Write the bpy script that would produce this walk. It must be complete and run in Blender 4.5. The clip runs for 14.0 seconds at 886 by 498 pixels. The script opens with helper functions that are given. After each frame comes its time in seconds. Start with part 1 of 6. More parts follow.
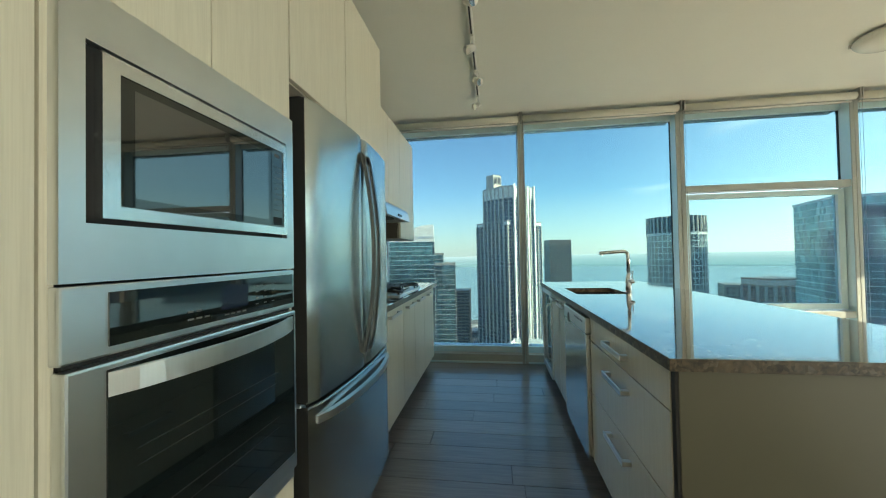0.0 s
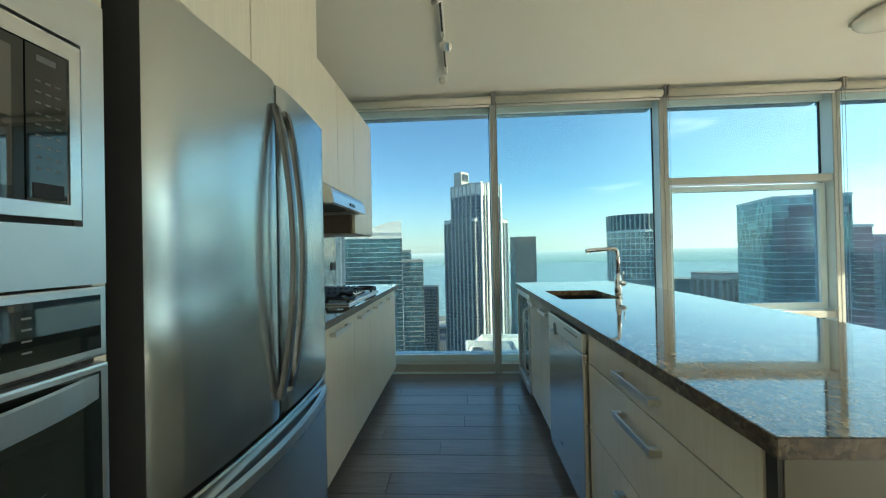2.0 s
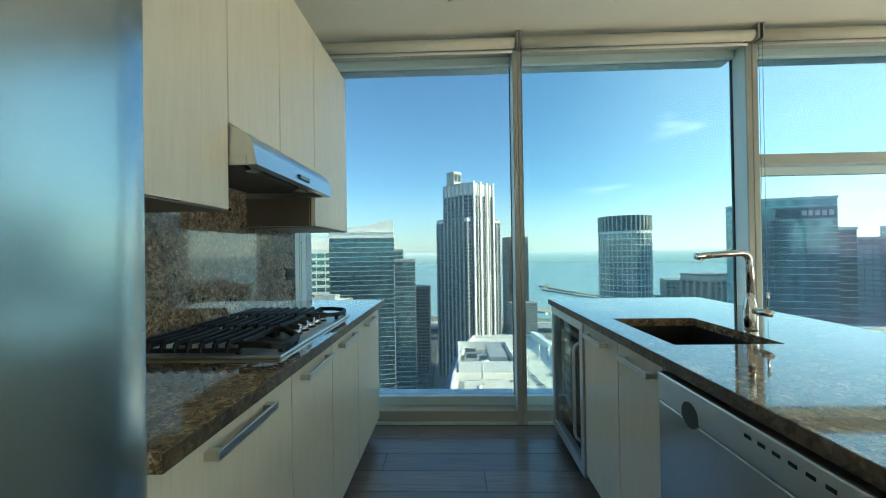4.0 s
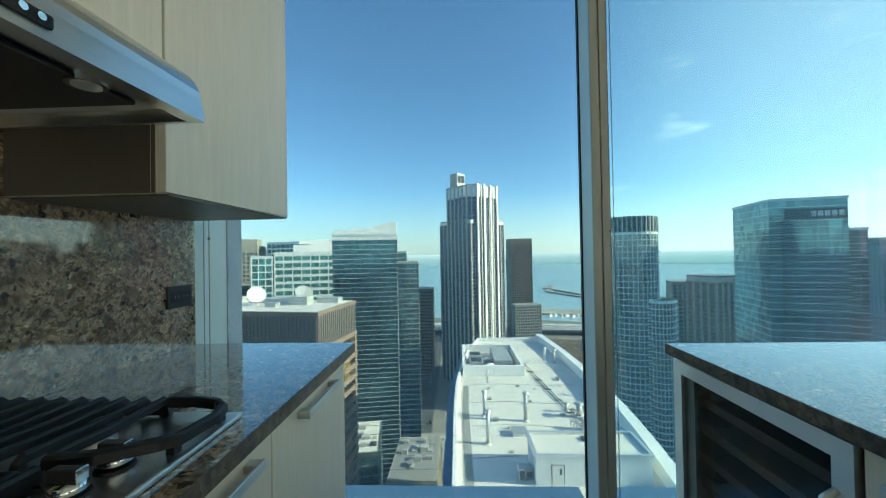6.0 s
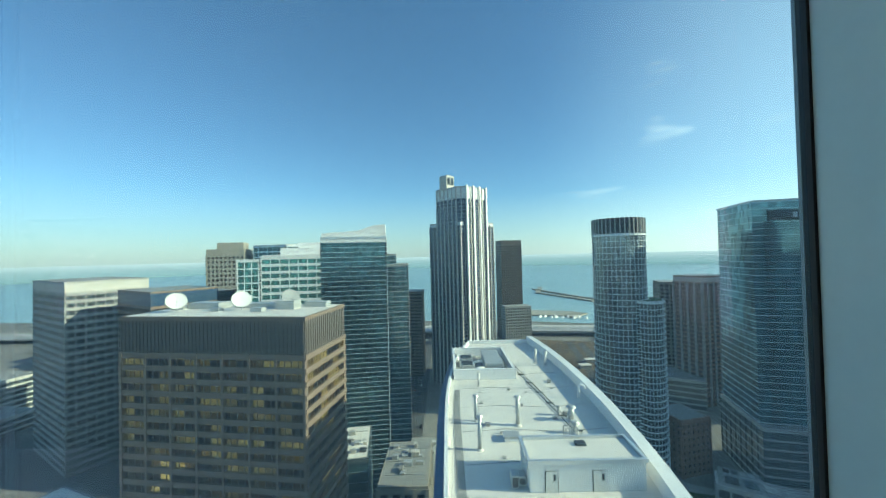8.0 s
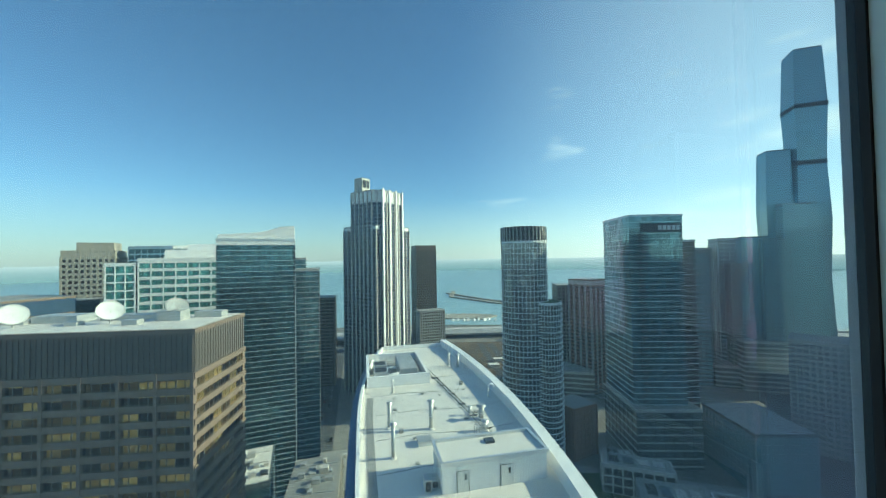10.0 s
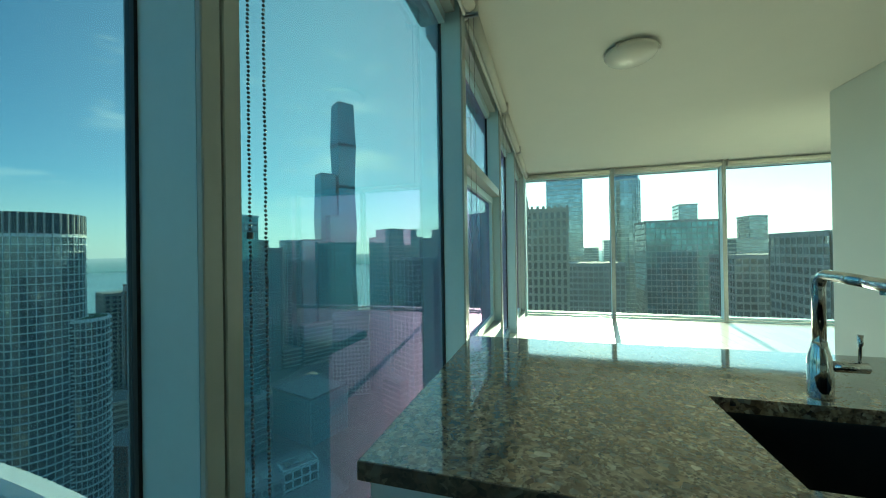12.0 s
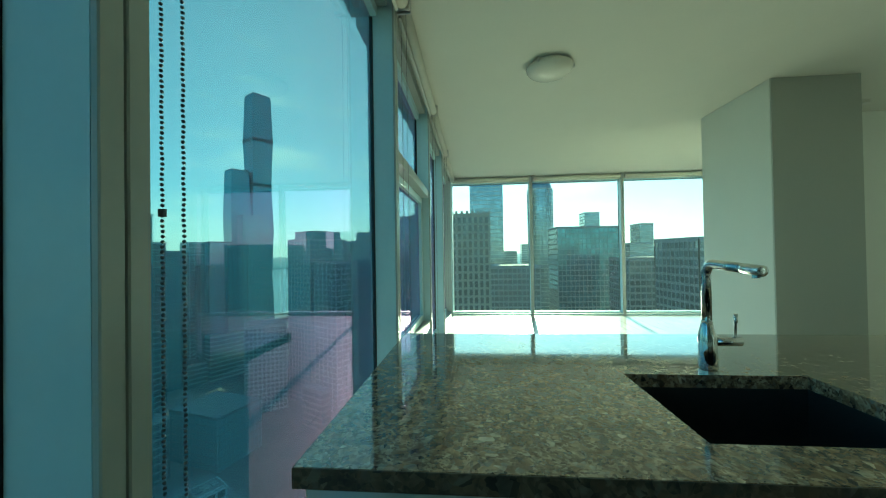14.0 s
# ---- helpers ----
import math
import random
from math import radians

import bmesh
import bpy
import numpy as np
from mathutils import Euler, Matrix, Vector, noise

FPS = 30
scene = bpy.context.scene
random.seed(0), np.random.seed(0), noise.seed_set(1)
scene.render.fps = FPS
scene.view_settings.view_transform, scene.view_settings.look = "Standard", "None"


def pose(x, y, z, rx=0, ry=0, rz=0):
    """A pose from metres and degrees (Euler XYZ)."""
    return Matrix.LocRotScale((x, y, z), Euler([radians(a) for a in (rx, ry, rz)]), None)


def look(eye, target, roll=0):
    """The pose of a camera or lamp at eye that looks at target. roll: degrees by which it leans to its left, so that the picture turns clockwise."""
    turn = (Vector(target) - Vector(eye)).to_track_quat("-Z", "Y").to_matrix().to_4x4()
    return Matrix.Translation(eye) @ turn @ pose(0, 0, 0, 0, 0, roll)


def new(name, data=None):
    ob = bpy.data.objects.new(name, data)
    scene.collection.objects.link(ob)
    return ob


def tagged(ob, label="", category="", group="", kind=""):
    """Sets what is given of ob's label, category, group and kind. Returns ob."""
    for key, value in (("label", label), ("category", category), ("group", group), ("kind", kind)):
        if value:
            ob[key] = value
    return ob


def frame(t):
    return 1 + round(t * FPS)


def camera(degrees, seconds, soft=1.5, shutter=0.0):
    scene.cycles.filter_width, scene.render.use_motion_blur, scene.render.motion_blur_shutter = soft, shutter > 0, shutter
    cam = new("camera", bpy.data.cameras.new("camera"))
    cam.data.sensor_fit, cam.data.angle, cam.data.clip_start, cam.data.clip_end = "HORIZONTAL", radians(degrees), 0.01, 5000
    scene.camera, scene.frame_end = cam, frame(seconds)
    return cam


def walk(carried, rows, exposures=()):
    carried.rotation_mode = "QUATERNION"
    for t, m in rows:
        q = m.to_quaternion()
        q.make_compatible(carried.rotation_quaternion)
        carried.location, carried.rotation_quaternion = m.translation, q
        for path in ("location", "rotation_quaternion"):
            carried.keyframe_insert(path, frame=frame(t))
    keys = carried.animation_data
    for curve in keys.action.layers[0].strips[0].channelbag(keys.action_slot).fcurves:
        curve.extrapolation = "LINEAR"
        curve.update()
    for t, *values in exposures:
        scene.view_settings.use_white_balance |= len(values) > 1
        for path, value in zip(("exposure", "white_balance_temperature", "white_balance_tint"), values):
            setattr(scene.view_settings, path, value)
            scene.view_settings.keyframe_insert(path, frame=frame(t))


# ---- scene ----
cam = camera(101.7, 14.0, 1.1)
PATH = [
    (0, (0.052, -0.108, 1.218), (-0.227, 1.872, 1.254), -1.1),
    (0.5, (0.025, -0.083, 1.231), (-0.202, 1.904, 1.262), -1.1),
    (1, (0.02, -0.029, 1.22), (-0.144, 1.965, 1.248), -1.1),
    (1.5, (0.034, 0.188, 1.216), (-0.08, 2.185, 1.23), -1.2),
    (2, (0.03, 0.377, 1.228), (-0.072, 2.375, 1.242), -1.2),
    (2.5, (-0.036, 0.627, 1.254), (-0.136, 2.624, 1.266), -1.2),
    (5, (-0.114, 1.95, 1.245), (-0.153, 3.95, 1.258), -0.7),
    (5.5, (-0.137, 2.26, 1.256), (-0.192, 4.259, 1.268), -0.9),
    (6, (-0.2, 2.545, 1.25), (-0.277, 4.544, 1.273), -1.0),
    (6.5, (-0.246, 2.807, 1.257), (-0.33, 4.805, 1.284), -0.8),
    (7, (-0.229, 3.11, 1.257), (-0.288, 5.109, 1.283), -1.1),
    (9.5, (-0.303, 3.778, 1.353), (-0.106, 5.767, 1.405), -1.0),
    (10, (-0.276, 3.805, 1.321), (0.167, 5.755, 1.371), -0.9),
    (10.5, (-0.187, 3.756, 1.294), (0.654, 5.57, 1.344), -1.0),
    (11, (-0.127, 3.642, 1.296), (1.165, 5.168, 1.331), -1.3),
    (11.5, (-0.087, 3.52, 1.295), (1.613, 4.573, 1.316), -1.2),
    (12, (-0.053, 3.519, 1.297), (1.863, 4.089, 1.307), -0.9),
    (12.5, (-0.04, 3.538, 1.286), (1.942, 3.807, 1.298), -0.7),
    (13, (-0.032, 3.568, 1.272), (1.963, 3.712, 1.285), -0.7),
    (13.5, (-0.032, 3.57, 1.265), (1.963, 3.709, 1.281), -0.8),
    (14, (-0.043, 3.558, 1.267), (1.95, 3.726, 1.289), -0.9),
]
EXPOSURES = [(0, 2.88, 6650, 0), (2.5, 2.96, 6500, 0), (5, 2.9, 6400, 0), (6.5, 2.74, 6300, 0), (9.5, 2.54, 6400, 0), (11, 2.34, 6200, -12), (11.5, 2.17, 6000, -22), (12.5, 2.04, 5600, -33), (14, 2.06, 5500, -37)]
walk(cam, [(t, look(eye, target, roll)) for t, eye, target, roll in PATH], EXPOSURES)

# ---- world, sun, exposure ----
SUN_BEARING, SUN_HEIGHT = 97.0, 24.0
world = bpy.data.worlds.new("sky")
scene.world = world
world.use_nodes = True
wn, wl = world.node_tree.nodes, world.node_tree.links
wn.clear()
w_out, w_bg, w_sky = wn.new("ShaderNodeOutputWorld"), wn.new("ShaderNodeBackground"), wn.new("ShaderNodeTexSky")
w_sky.sky_type, w_sky.sun_disc = "NISHITA", False
w_sky.sun_elevation, w_sky.sun_rotation = radians(SUN_HEIGHT), radians(SUN_BEARING)
w_sky.altitude, w_sky.air_density, w_sky.dust_density, w_sky.ozone_density = 150, 1.0, 0.3, 4.4
w_bg.inputs["Strength"].default_value = 0.13
w_coord, w_map, w_noise, w_ramp, w_mix = (wn.new("ShaderNodeTexCoord"), wn.new("ShaderNodeMapping"), wn.new("ShaderNodeTexNoise"),
                                          wn.new("ShaderNodeValToRGB"), wn.new("ShaderNodeMixRGB"))
w_map.inputs["Scale"].default_value = (2.2, 2.2, 9.0)
w_noise.inputs["Scale"].default_value, w_noise.inputs["Detail"].default_value = 2.3, 7
w_ramp.color_ramp.elements[0].position, w_ramp.color_ramp.elements[1].position = 0.58, 0.85
w_ramp.color_ramp.elements[0].color, w_ramp.color_ramp.elements[1].color = (0, 0, 0, 1), (0.75, 0.75, 0.75, 1)
w_mix.inputs[2].default_value = (8.4, 8.3, 8.1, 1)
wl.new(w_coord.outputs["Generated"], w_map.inputs["Vector"])
wl.new(w_map.outputs["Vector"], w_noise.inputs["Vector"])
# more cloud towards the east and low down, thin wisps elsewhere
w_side, w_lift, w_cloud = wn.new("ShaderNodeSeparateXYZ"), wn.new("ShaderNodeMath"), wn.new("ShaderNodeMath")
w_up = wn.new("ShaderNodeMath")
w_lift.operation, w_lift.inputs[1].default_value, w_lift.inputs[2].default_value = "MULTIPLY_ADD", 0.27, -0.105
w_up.operation, w_up.inputs[1].default_value = "MULTIPLY_ADD", -0.22
w_cloud.operation = "ADD"
wl.new(w_coord.outputs["Generated"], w_side.inputs[0])
wl.new(w_side.outputs["X"], w_lift.inputs[0])
wl.new(w_side.outputs["Z"], w_up.inputs[0])
wl.new(w_lift.outputs[0], w_up.inputs[2])
wl.new(w_noise.outputs["Fac"], w_cloud.inputs[0])
wl.new(w_up.outputs[0], w_cloud.inputs[1])
wl.new(w_cloud.outputs[0], w_ramp.inputs["Fac"])
wl.new(w_ramp.outputs["Color"], w_mix.inputs[0])
wl.new(w_sky.outputs["Color"], w_mix.inputs[1])
# pale haze low over the horizon
w_sep, w_low, w_haze = wn.new("ShaderNodeSeparateXYZ"), wn.new("ShaderNodeValToRGB"), wn.new("ShaderNodeMixRGB")
w_low.color_ramp.elements[0].position, w_low.color_ramp.elements[1].position = 0.0, 0.16
w_low.color_ramp.elements[0].color, w_low.color_ramp.elements[1].color = (0.65, 0.65, 0.65, 1), (0, 0, 0, 1)
w_tint = wn.new("ShaderNodeMixRGB")
w_tint.use_clamp = False
w_tint.inputs[1].default_value, w_tint.inputs[2].default_value = (3.5, 3.85, 4.1, 1), (8.6, 8.6, 8.4, 1)
wl.new(w_coord.outputs["Generated"], w_sep.inputs[0])
wl.new(w_sep.outputs["Z"], w_low.inputs["Fac"])
wl.new(w_sep.outputs["X"], w_tint.inputs[0])
wl.new(w_tint.outputs["Color"], w_haze.inputs[2])
wl.new(w_low.outputs["Color"], w_haze.inputs[0])
wl.new(w_mix.outputs["Color"], w_haze.inputs[1])
# the sky pales towards the sun
w_glow, w_pale = wn.new("ShaderNodeValToRGB"), wn.new("ShaderNodeMixRGB")
w_glow.color_ramp.interpolation = "EASE"
w_glow.color_ramp.elements[0].position, w_glow.color_ramp.elements[1].position = 0.2, 1.0
w_glow.color_ramp.elements[0].color, w_glow.color_ramp.elements[1].color = (0, 0, 0, 1), (0.42, 0.42, 0.42, 1)
w_pale.inputs[2].default_value = (7.8, 8.7, 8.6, 1)
wl.new(w_sep.outputs["X"], w_glow.inputs["Fac"])
wl.new(w_glow.outputs["Color"], w_pale.inputs[0])
wl.new(w_haze.outputs["Color"], w_pale.inputs[1])
wl.new(w_pale.outputs["Color"], w_bg.inputs["Color"])
wl.new(w_bg.outputs["Background"], w_out.inputs["Surface"])

sun = new("sun", bpy.data.lights.new("sun", "SUN"))
sun.data.energy, sun.data.angle, sun.data.color = 5.0, radians(0.53), (1.0, 0.85, 0.63)
sun_way = Vector((math.sin(radians(SUN_BEARING)) * math.cos(radians(SUN_HEIGHT)),
                  math.cos(radians(SUN_BEARING)) * math.cos(radians(SUN_HEIGHT)), math.sin(radians(SUN_HEIGHT))))
sun.matrix_world = look(sun_way * 300, (0, 0, 0))
# fill lamp added behind the kitchen, in an unseen invented window that faces east
rear = new("rear_window_daylight", bpy.data.lights.new("rear_window_daylight", "AREA"))
rear.data.shape, rear.data.size, rear.data.size_y, rear.data.energy, rear.data.color = "RECTANGLE", 2.2, 1.9, 9, (1.0, 0.96, 0.86)
rear.data.spread = radians(125)
rear.matrix_world = look((4.40, -2.35, 1.12), (0, -2.35, 1.12))



# ---- materials ----
def material(name):
    m = bpy.data.materials.new(name)
    m.use_nodes = True
    return m, m.node_tree.nodes, m.node_tree.links, m.node_tree.nodes["Principled BSDF"]


def tex(n, l, kind, scale, stretch=(1, 1, 1), coord="Object", **values):
    c, mp, t = n.new("ShaderNodeTexCoord"), n.new("ShaderNodeMapping"), n.new(kind)
    mp.inputs["Scale"].default_value = stretch
    t.inputs["Scale"].default_value = scale
    for key, v in values.items():
        t.inputs[key].default_value = v
    l.new(c.outputs[coord], mp.inputs["Vector"])
    l.new(mp.outputs["Vector"], t.inputs["Vector"])
    return t


def ramp(n, l, source, stops):
    r = n.new("ShaderNodeValToRGB")
    e = r.color_ramp.elements
    while len(e) < len(stops):
        e.new(0.5)
    for k, (p, c) in zip(e, stops):
        k.position, k.color = p, (*c, 1)
    l.new(source, r.inputs["Fac"])
    return r


def mix(n, l, a, b, fac, mode="MIX"):
    m = n.new("ShaderNodeMixRGB")
    m.blend_type = mode
    for k, v in ((0, fac), (1, a), (2, b)):
        if isinstance(v, (float, int)):
            m.inputs[k].default_value = v
        elif isinstance(v, tuple):
            m.inputs[k].default_value = (*v, 1)
        else:
            l.new(v, m.inputs[k])
    return m


def bump(n, l, b, source, strength, distance=0.002):
    k = n.new("ShaderNodeBump")
    k.inputs["Strength"].default_value, k.inputs["Distance"].default_value = strength, distance
    l.new(source, k.inputs["Height"])
    l.new(k.outputs["Normal"], b.inputs["Normal"])


def shade(c, k):
    return tuple(v * k for v in c)


def plain(name, colour, rough=0.5, metal=0.0, vary=0.12, grain=30, lump=0.0, coat=0.0):
    """Paint, plastic, metal: a colour with soft mottling at two scales and a little uneven gloss."""
    m, n, l, b = material(name)
    big, fine = tex(n, l, "ShaderNodeTexNoise", grain * 0.06, Detail=4.0), tex(n, l, "ShaderNodeTexNoise", grain, Detail=6.0)
    both = mix(n, l, big.outputs["Fac"], fine.outputs["Fac"], 0.4)
    r = ramp(n, l, both.outputs["Color"], [(0.3, shade(colour, 1 - vary)), (0.7, shade(colour, 1 + vary))])
    l.new(r.outputs["Color"], b.inputs["Base Color"])
    rr = ramp(n, l, big.outputs["Fac"], [(0.3, (rough * 0.93,) * 3), (0.7, (min(1, rough * 1.07),) * 3)])
    l.new(rr.outputs["Color"], b.inputs["Roughness"])
    b.inputs["Metallic"].default_value, b.inputs["Coat Weight"].default_value = metal, coat
    if lump:
        bump(n, l, b, fine.outputs["Fac"], lump)
    return m


def laminate(name, colour, rough, streak, coat=0.0):
    """Wood-print laminate with upright grain."""
    m, n, l, b = material(name)
    g1 = tex(n, l, "ShaderNodeTexNoise", 5.0, (9, 9, 0.45), Detail=8.0, Distortion=0.6)
    g2 = tex(n, l, "ShaderNodeTexNoise", 40.0, (9, 9, 0.25), Detail=3.0)
    c1 = ramp(n, l, g1.outputs["Fac"], [(0.3, shade(colour, 1 - streak)), (0.55, colour), (0.75, shade(colour, 1 + streak * 0.6))])
    c2 = ramp(n, l, g2.outputs["Fac"], [(0.35, (0.94, 0.935, 0.925)), (0.6, (1, 1, 1))])
    c = mix(n, l, c1.outputs["Color"], c2.outputs["Color"], 1.0, "MULTIPLY")
    l.new(c.outputs["Color"], b.inputs["Base Color"])
    b.inputs["Roughness"].default_value, b.inputs["Coat Weight"].default_value = rough, coat
    b.inputs["Coat Roughness"].default_value = 0.08
    bump(n, l, b, g2.outputs["Fac"], 0.05, 0.001)
    return m


def brushed(name, colour, rough, stretch=(1, 1, 60)):
    m, n, l, b = material(name)
    g = tex(n, l, "ShaderNodeTexNoise", 14.0, stretch, Detail=5.0)
    big = tex(n, l, "ShaderNodeTexNoise", 2.2, Detail=3.0)
    c = ramp(n, l, g.outputs["Fac"], [(0.3, shade(colour, 0.97)), (0.7, shade(colour, 1.02))])
    smear = ramp(n, l, big.outputs["Fac"], [(0.3, (0.97, 0.97, 0.97)), (0.7, (1, 1, 1))])
    both = mix(n, l, c.outputs["Color"], smear.outputs["Color"], 1.0, "MULTIPLY")
    l.new(both.outputs["Color"], b.inputs["Base Color"])
    b.inputs["Roughness"].default_value = rough
    b.inputs["Metallic"].default_value = 1.0
    return m


def stone(name, gloss=0.07, coat=1.0, tone=1.0, fine=1.2):
    """Engineered quartz: tan ground with brown, grey and dark flecks."""
    m, n, l, b = material(name)
    warp = tex(n, l, "ShaderNodeTexNoise", 9.0, Detail=5.0)
    c, mp, add = n.new("ShaderNodeTexCoord"), n.new("ShaderNodeMapping"), n.new("ShaderNodeVectorMath")
    scl = n.new("ShaderNodeVectorMath")
    scl.operation, scl.inputs["Scale"].default_value = "SCALE", 0.05
    l.new(warp.outputs["Color"], scl.inputs[0])
    l.new(c.outputs["Object"], mp.inputs["Vector"])
    l.new(mp.outputs["Vector"], add.inputs[0])
    l.new(scl.outputs["Vector"], add.inputs[1])
    v1, v2, n1 = n.new("ShaderNodeTexVoronoi"), n.new("ShaderNodeTexVoronoi"), n.new("ShaderNodeTexNoise")
    v1.inputs["Scale"].default_value, v2.inputs["Scale"].default_value = 85 * fine, 190 * fine
    n1.inputs["Scale"].default_value, n1.inputs["Detail"].default_value = 34, 6
    for t in (v1, v2, n1):
        l.new(add.outputs["Vector"], t.inputs["Vector"])
    s1, s2 = n.new("ShaderNodeSeparateColor"), n.new("ShaderNodeSeparateColor")
    l.new(v1.outputs["Color"], s1.inputs["Color"])
    l.new(v2.outputs["Color"], s2.inputs["Color"])
    r1 = ramp(n, l, s1.outputs["Red"], [(0.0, (0.020, 0.015, 0.010)), (0.22, (0.10, 0.072, 0.045)), (0.45, (0.19, 0.135, 0.08)),
                                        (0.7, (0.26, 0.195, 0.12)), (0.86, (0.15, 0.14, 0.12)), (1.0, (0.42, 0.36, 0.26))])
    r2 = ramp(n, l, s2.outputs["Green"], [(0.0, (0.06, 0.042, 0.027)), (0.5, (0.20, 0.15, 0.095)), (1.0, (0.33, 0.27, 0.19))])
    r3 = ramp(n, l, n1.outputs["Fac"], [(0.42, (0, 0, 0)), (0.58, (1, 1, 1))])
    k = mix(n, l, r1.outputs["Color"], r2.outputs["Color"], r3.outputs["Color"])
    clump = n.new("ShaderNodeTexNoise")
    clump.inputs["Scale"].default_value, clump.inputs["Detail"].default_value, clump.inputs["Distortion"].default_value = 21, 5, 1.2
    l.new(add.outputs["Vector"], clump.inputs["Vector"])
    patch = ramp(n, l, clump.outputs["Fac"], [(0.36, (0.55, 0.51, 0.47)), (0.5, (0.95, 0.93, 0.9)), (0.66, (1.25, 1.2, 1.12))])
    k = mix(n, l, k.outputs["Color"], patch.outputs["Color"], 1.0, "MULTIPLY")
    k = mix(n, l, k.outputs["Color"], (tone,) * 3, 1.0, "MULTIPLY")
    l.new(k.outputs["Color"], b.inputs["Base Color"])
    b.inputs["Roughness"].default_value, b.inputs["Coat Weight"].default_value, b.inputs["Coat Roughness"].default_value = gloss, coat, 0.04
    b.inputs["Coat IOR"].default_value = 1.68 if coat else 1.5
    return m


def pane_glass(name, clear=(0.402, 0.452, 0.447), sheen=(0.95, 0.55, 1.0), haze_film=0.02, film_tint=(0.6, 0.88, 0.92)):
    """Coated window glass: sees through, mirrors more at a slant; a tinted film scatters some daylight to imitate
    distance haze.
    """
    m, n, l, b = material(name)
    n.remove(b)
    t, g, w, x, lw = (n.new("ShaderNodeBsdfTransparent"), n.new("ShaderNodeBsdfGlossy"), n.new("ShaderNodeMixShader"),
                      n.new("ShaderNodeMath"), n.new("ShaderNodeLayerWeight"))
    x2 = n.new("ShaderNodeMath")
    x.operation, x.inputs[1].default_value = "POWER", 2.6
    x2.operation, x2.inputs[1].default_value, x2.inputs[2].default_value = "MULTIPLY_ADD", 0.48, 0.002
    x2.use_clamp = True
    t.inputs["Color"].default_value, g.inputs["Color"].default_value = (*clear, 1), (*sheen, 1)
    g.inputs["Roughness"].default_value = 0.0
    l.new(lw.outputs["Facing"], x.inputs[0])
    l.new(x.outputs[0], x2.inputs[0])
    l.new(x2.outputs[0], w.inputs[0])
    # translucent film that veils the view like distant haze
    film, w2 = n.new("ShaderNodeBsdfTranslucent"), n.new("ShaderNodeMixShader")
    film.inputs["Color"].default_value = (*film_tint, 1)
    w2.inputs[0].default_value = haze_film
    l.new(t.outputs[0], w2.inputs[1])
    l.new(film.outputs[0], w2.inputs[2])
    l.new(w2.outputs[0], w.inputs[1])
    l.new(g.outputs[0], w.inputs[2])
    l.new(w.outputs[0], n["Material Output"].inputs["Surface"])
    return m


def planks(name):
    m, n, l, b = material(name)
    g1 = tex(n, l, "ShaderNodeTexNoise", 3.0, (1.2, 22, 1), Detail=8.0, Distortion=0.8)
    g2 = tex(n, l, "ShaderNodeTexNoise", 30.0, (1.0, 20, 1), Detail=4.0)
    info = n.new("ShaderNodeObjectInfo")
    base = ramp(n, l, info.outputs["Random"], [(0.0, (0.155, 0.149, 0.149)), (0.5, (0.182, 0.174, 0.17)), (1.0, (0.212, 0.202, 0.197))])
    c1 = ramp(n, l, g1.outputs["Fac"], [(0.3, (0.75, 0.73, 0.73)), (0.7, (1.2, 1.16, 1.12))])
    c = mix(n, l, base.outputs["Color"], c1.outputs["Color"], 1.0, "MULTIPLY")
    l.new(c.outputs["Color"], b.inputs["Base Color"])
    rr = ramp(n, l, g1.outputs["Fac"], [(0.3, (0.28,) * 3), (0.7, (0.38,) * 3)])
    l.new(rr.outputs["Color"], b.inputs["Roughness"])
    b.inputs["Coat Weight"].default_value, b.inputs["Coat Roughness"].default_value = 1.0, 0.20
    bump(n, l, b, g2.outputs["Fac"], 0.05, 0.001)
    return m


def facade_glass(name, colour, metal=0.55, rough=0.08, cell=(1.5, 1.5, 3.6), spread=0.5):
    """Window walls of towers: mirror-like panes, each pane a little different in tint behind its glass."""
    m, n, l, b = material(name)
    c, d, f, w = n.new("ShaderNodeTexCoord"), n.new("ShaderNodeVectorMath"), n.new("ShaderNodeVectorMath"), n.new("ShaderNodeTexWhiteNoise")
    d.operation, f.operation = "DIVIDE", "FLOOR"
    d.inputs[1].default_value = cell
    l.new(c.outputs["Object"], d.inputs[0])
    l.new(d.outputs[0], f.inputs[0])
    l.new(f.outputs[0], w.inputs["Vector"])
    r = ramp(n, l, w.outputs["Value"], [(0.0, shade(colour, 1 - spread)), (0.75, colour), (1.0, shade(colour, 1 + spread))])
    l.new(r.outputs["Color"], b.inputs["Base Color"])
    b.inputs["Metallic"].default_value, b.inputs["Roughness"].default_value = metal, rough
    wob = tex(n, l, "ShaderNodeTexNoise", 0.18, Detail=2.0)
    bump(n, l, b, wob.outputs["Fac"], 0.02, 0.4)
    return m


CABINET = laminate("cream_laminate", (0.735, 0.695, 0.575), 0.38, 0.05)
GLOSSY = laminate("glossy_taupe_laminate", (0.62, 0.58, 0.47), 0.22, 0.05, coat=0.6)
# end panel of the island, darkened so the colour holds its shade
PANEL = plain("shaded_end_panel", (0.125, 0.117, 0.082), 0.28, 0, 0.03, 8)
# laminate darkened to carry the shade under and beside wall cabinets
UNDER_SHADE = laminate("shaded_laminate", (0.10, 0.085, 0.066), 0.4, 0.05)
STEEL = brushed("brushed_steel", (0.74, 0.76, 0.76), 0.22)
# darker tone of the brushed steel, for the refrigerator
FRIDGE_STEEL = brushed("darker_brushed_steel", (0.59, 0.625, 0.62), 0.23)
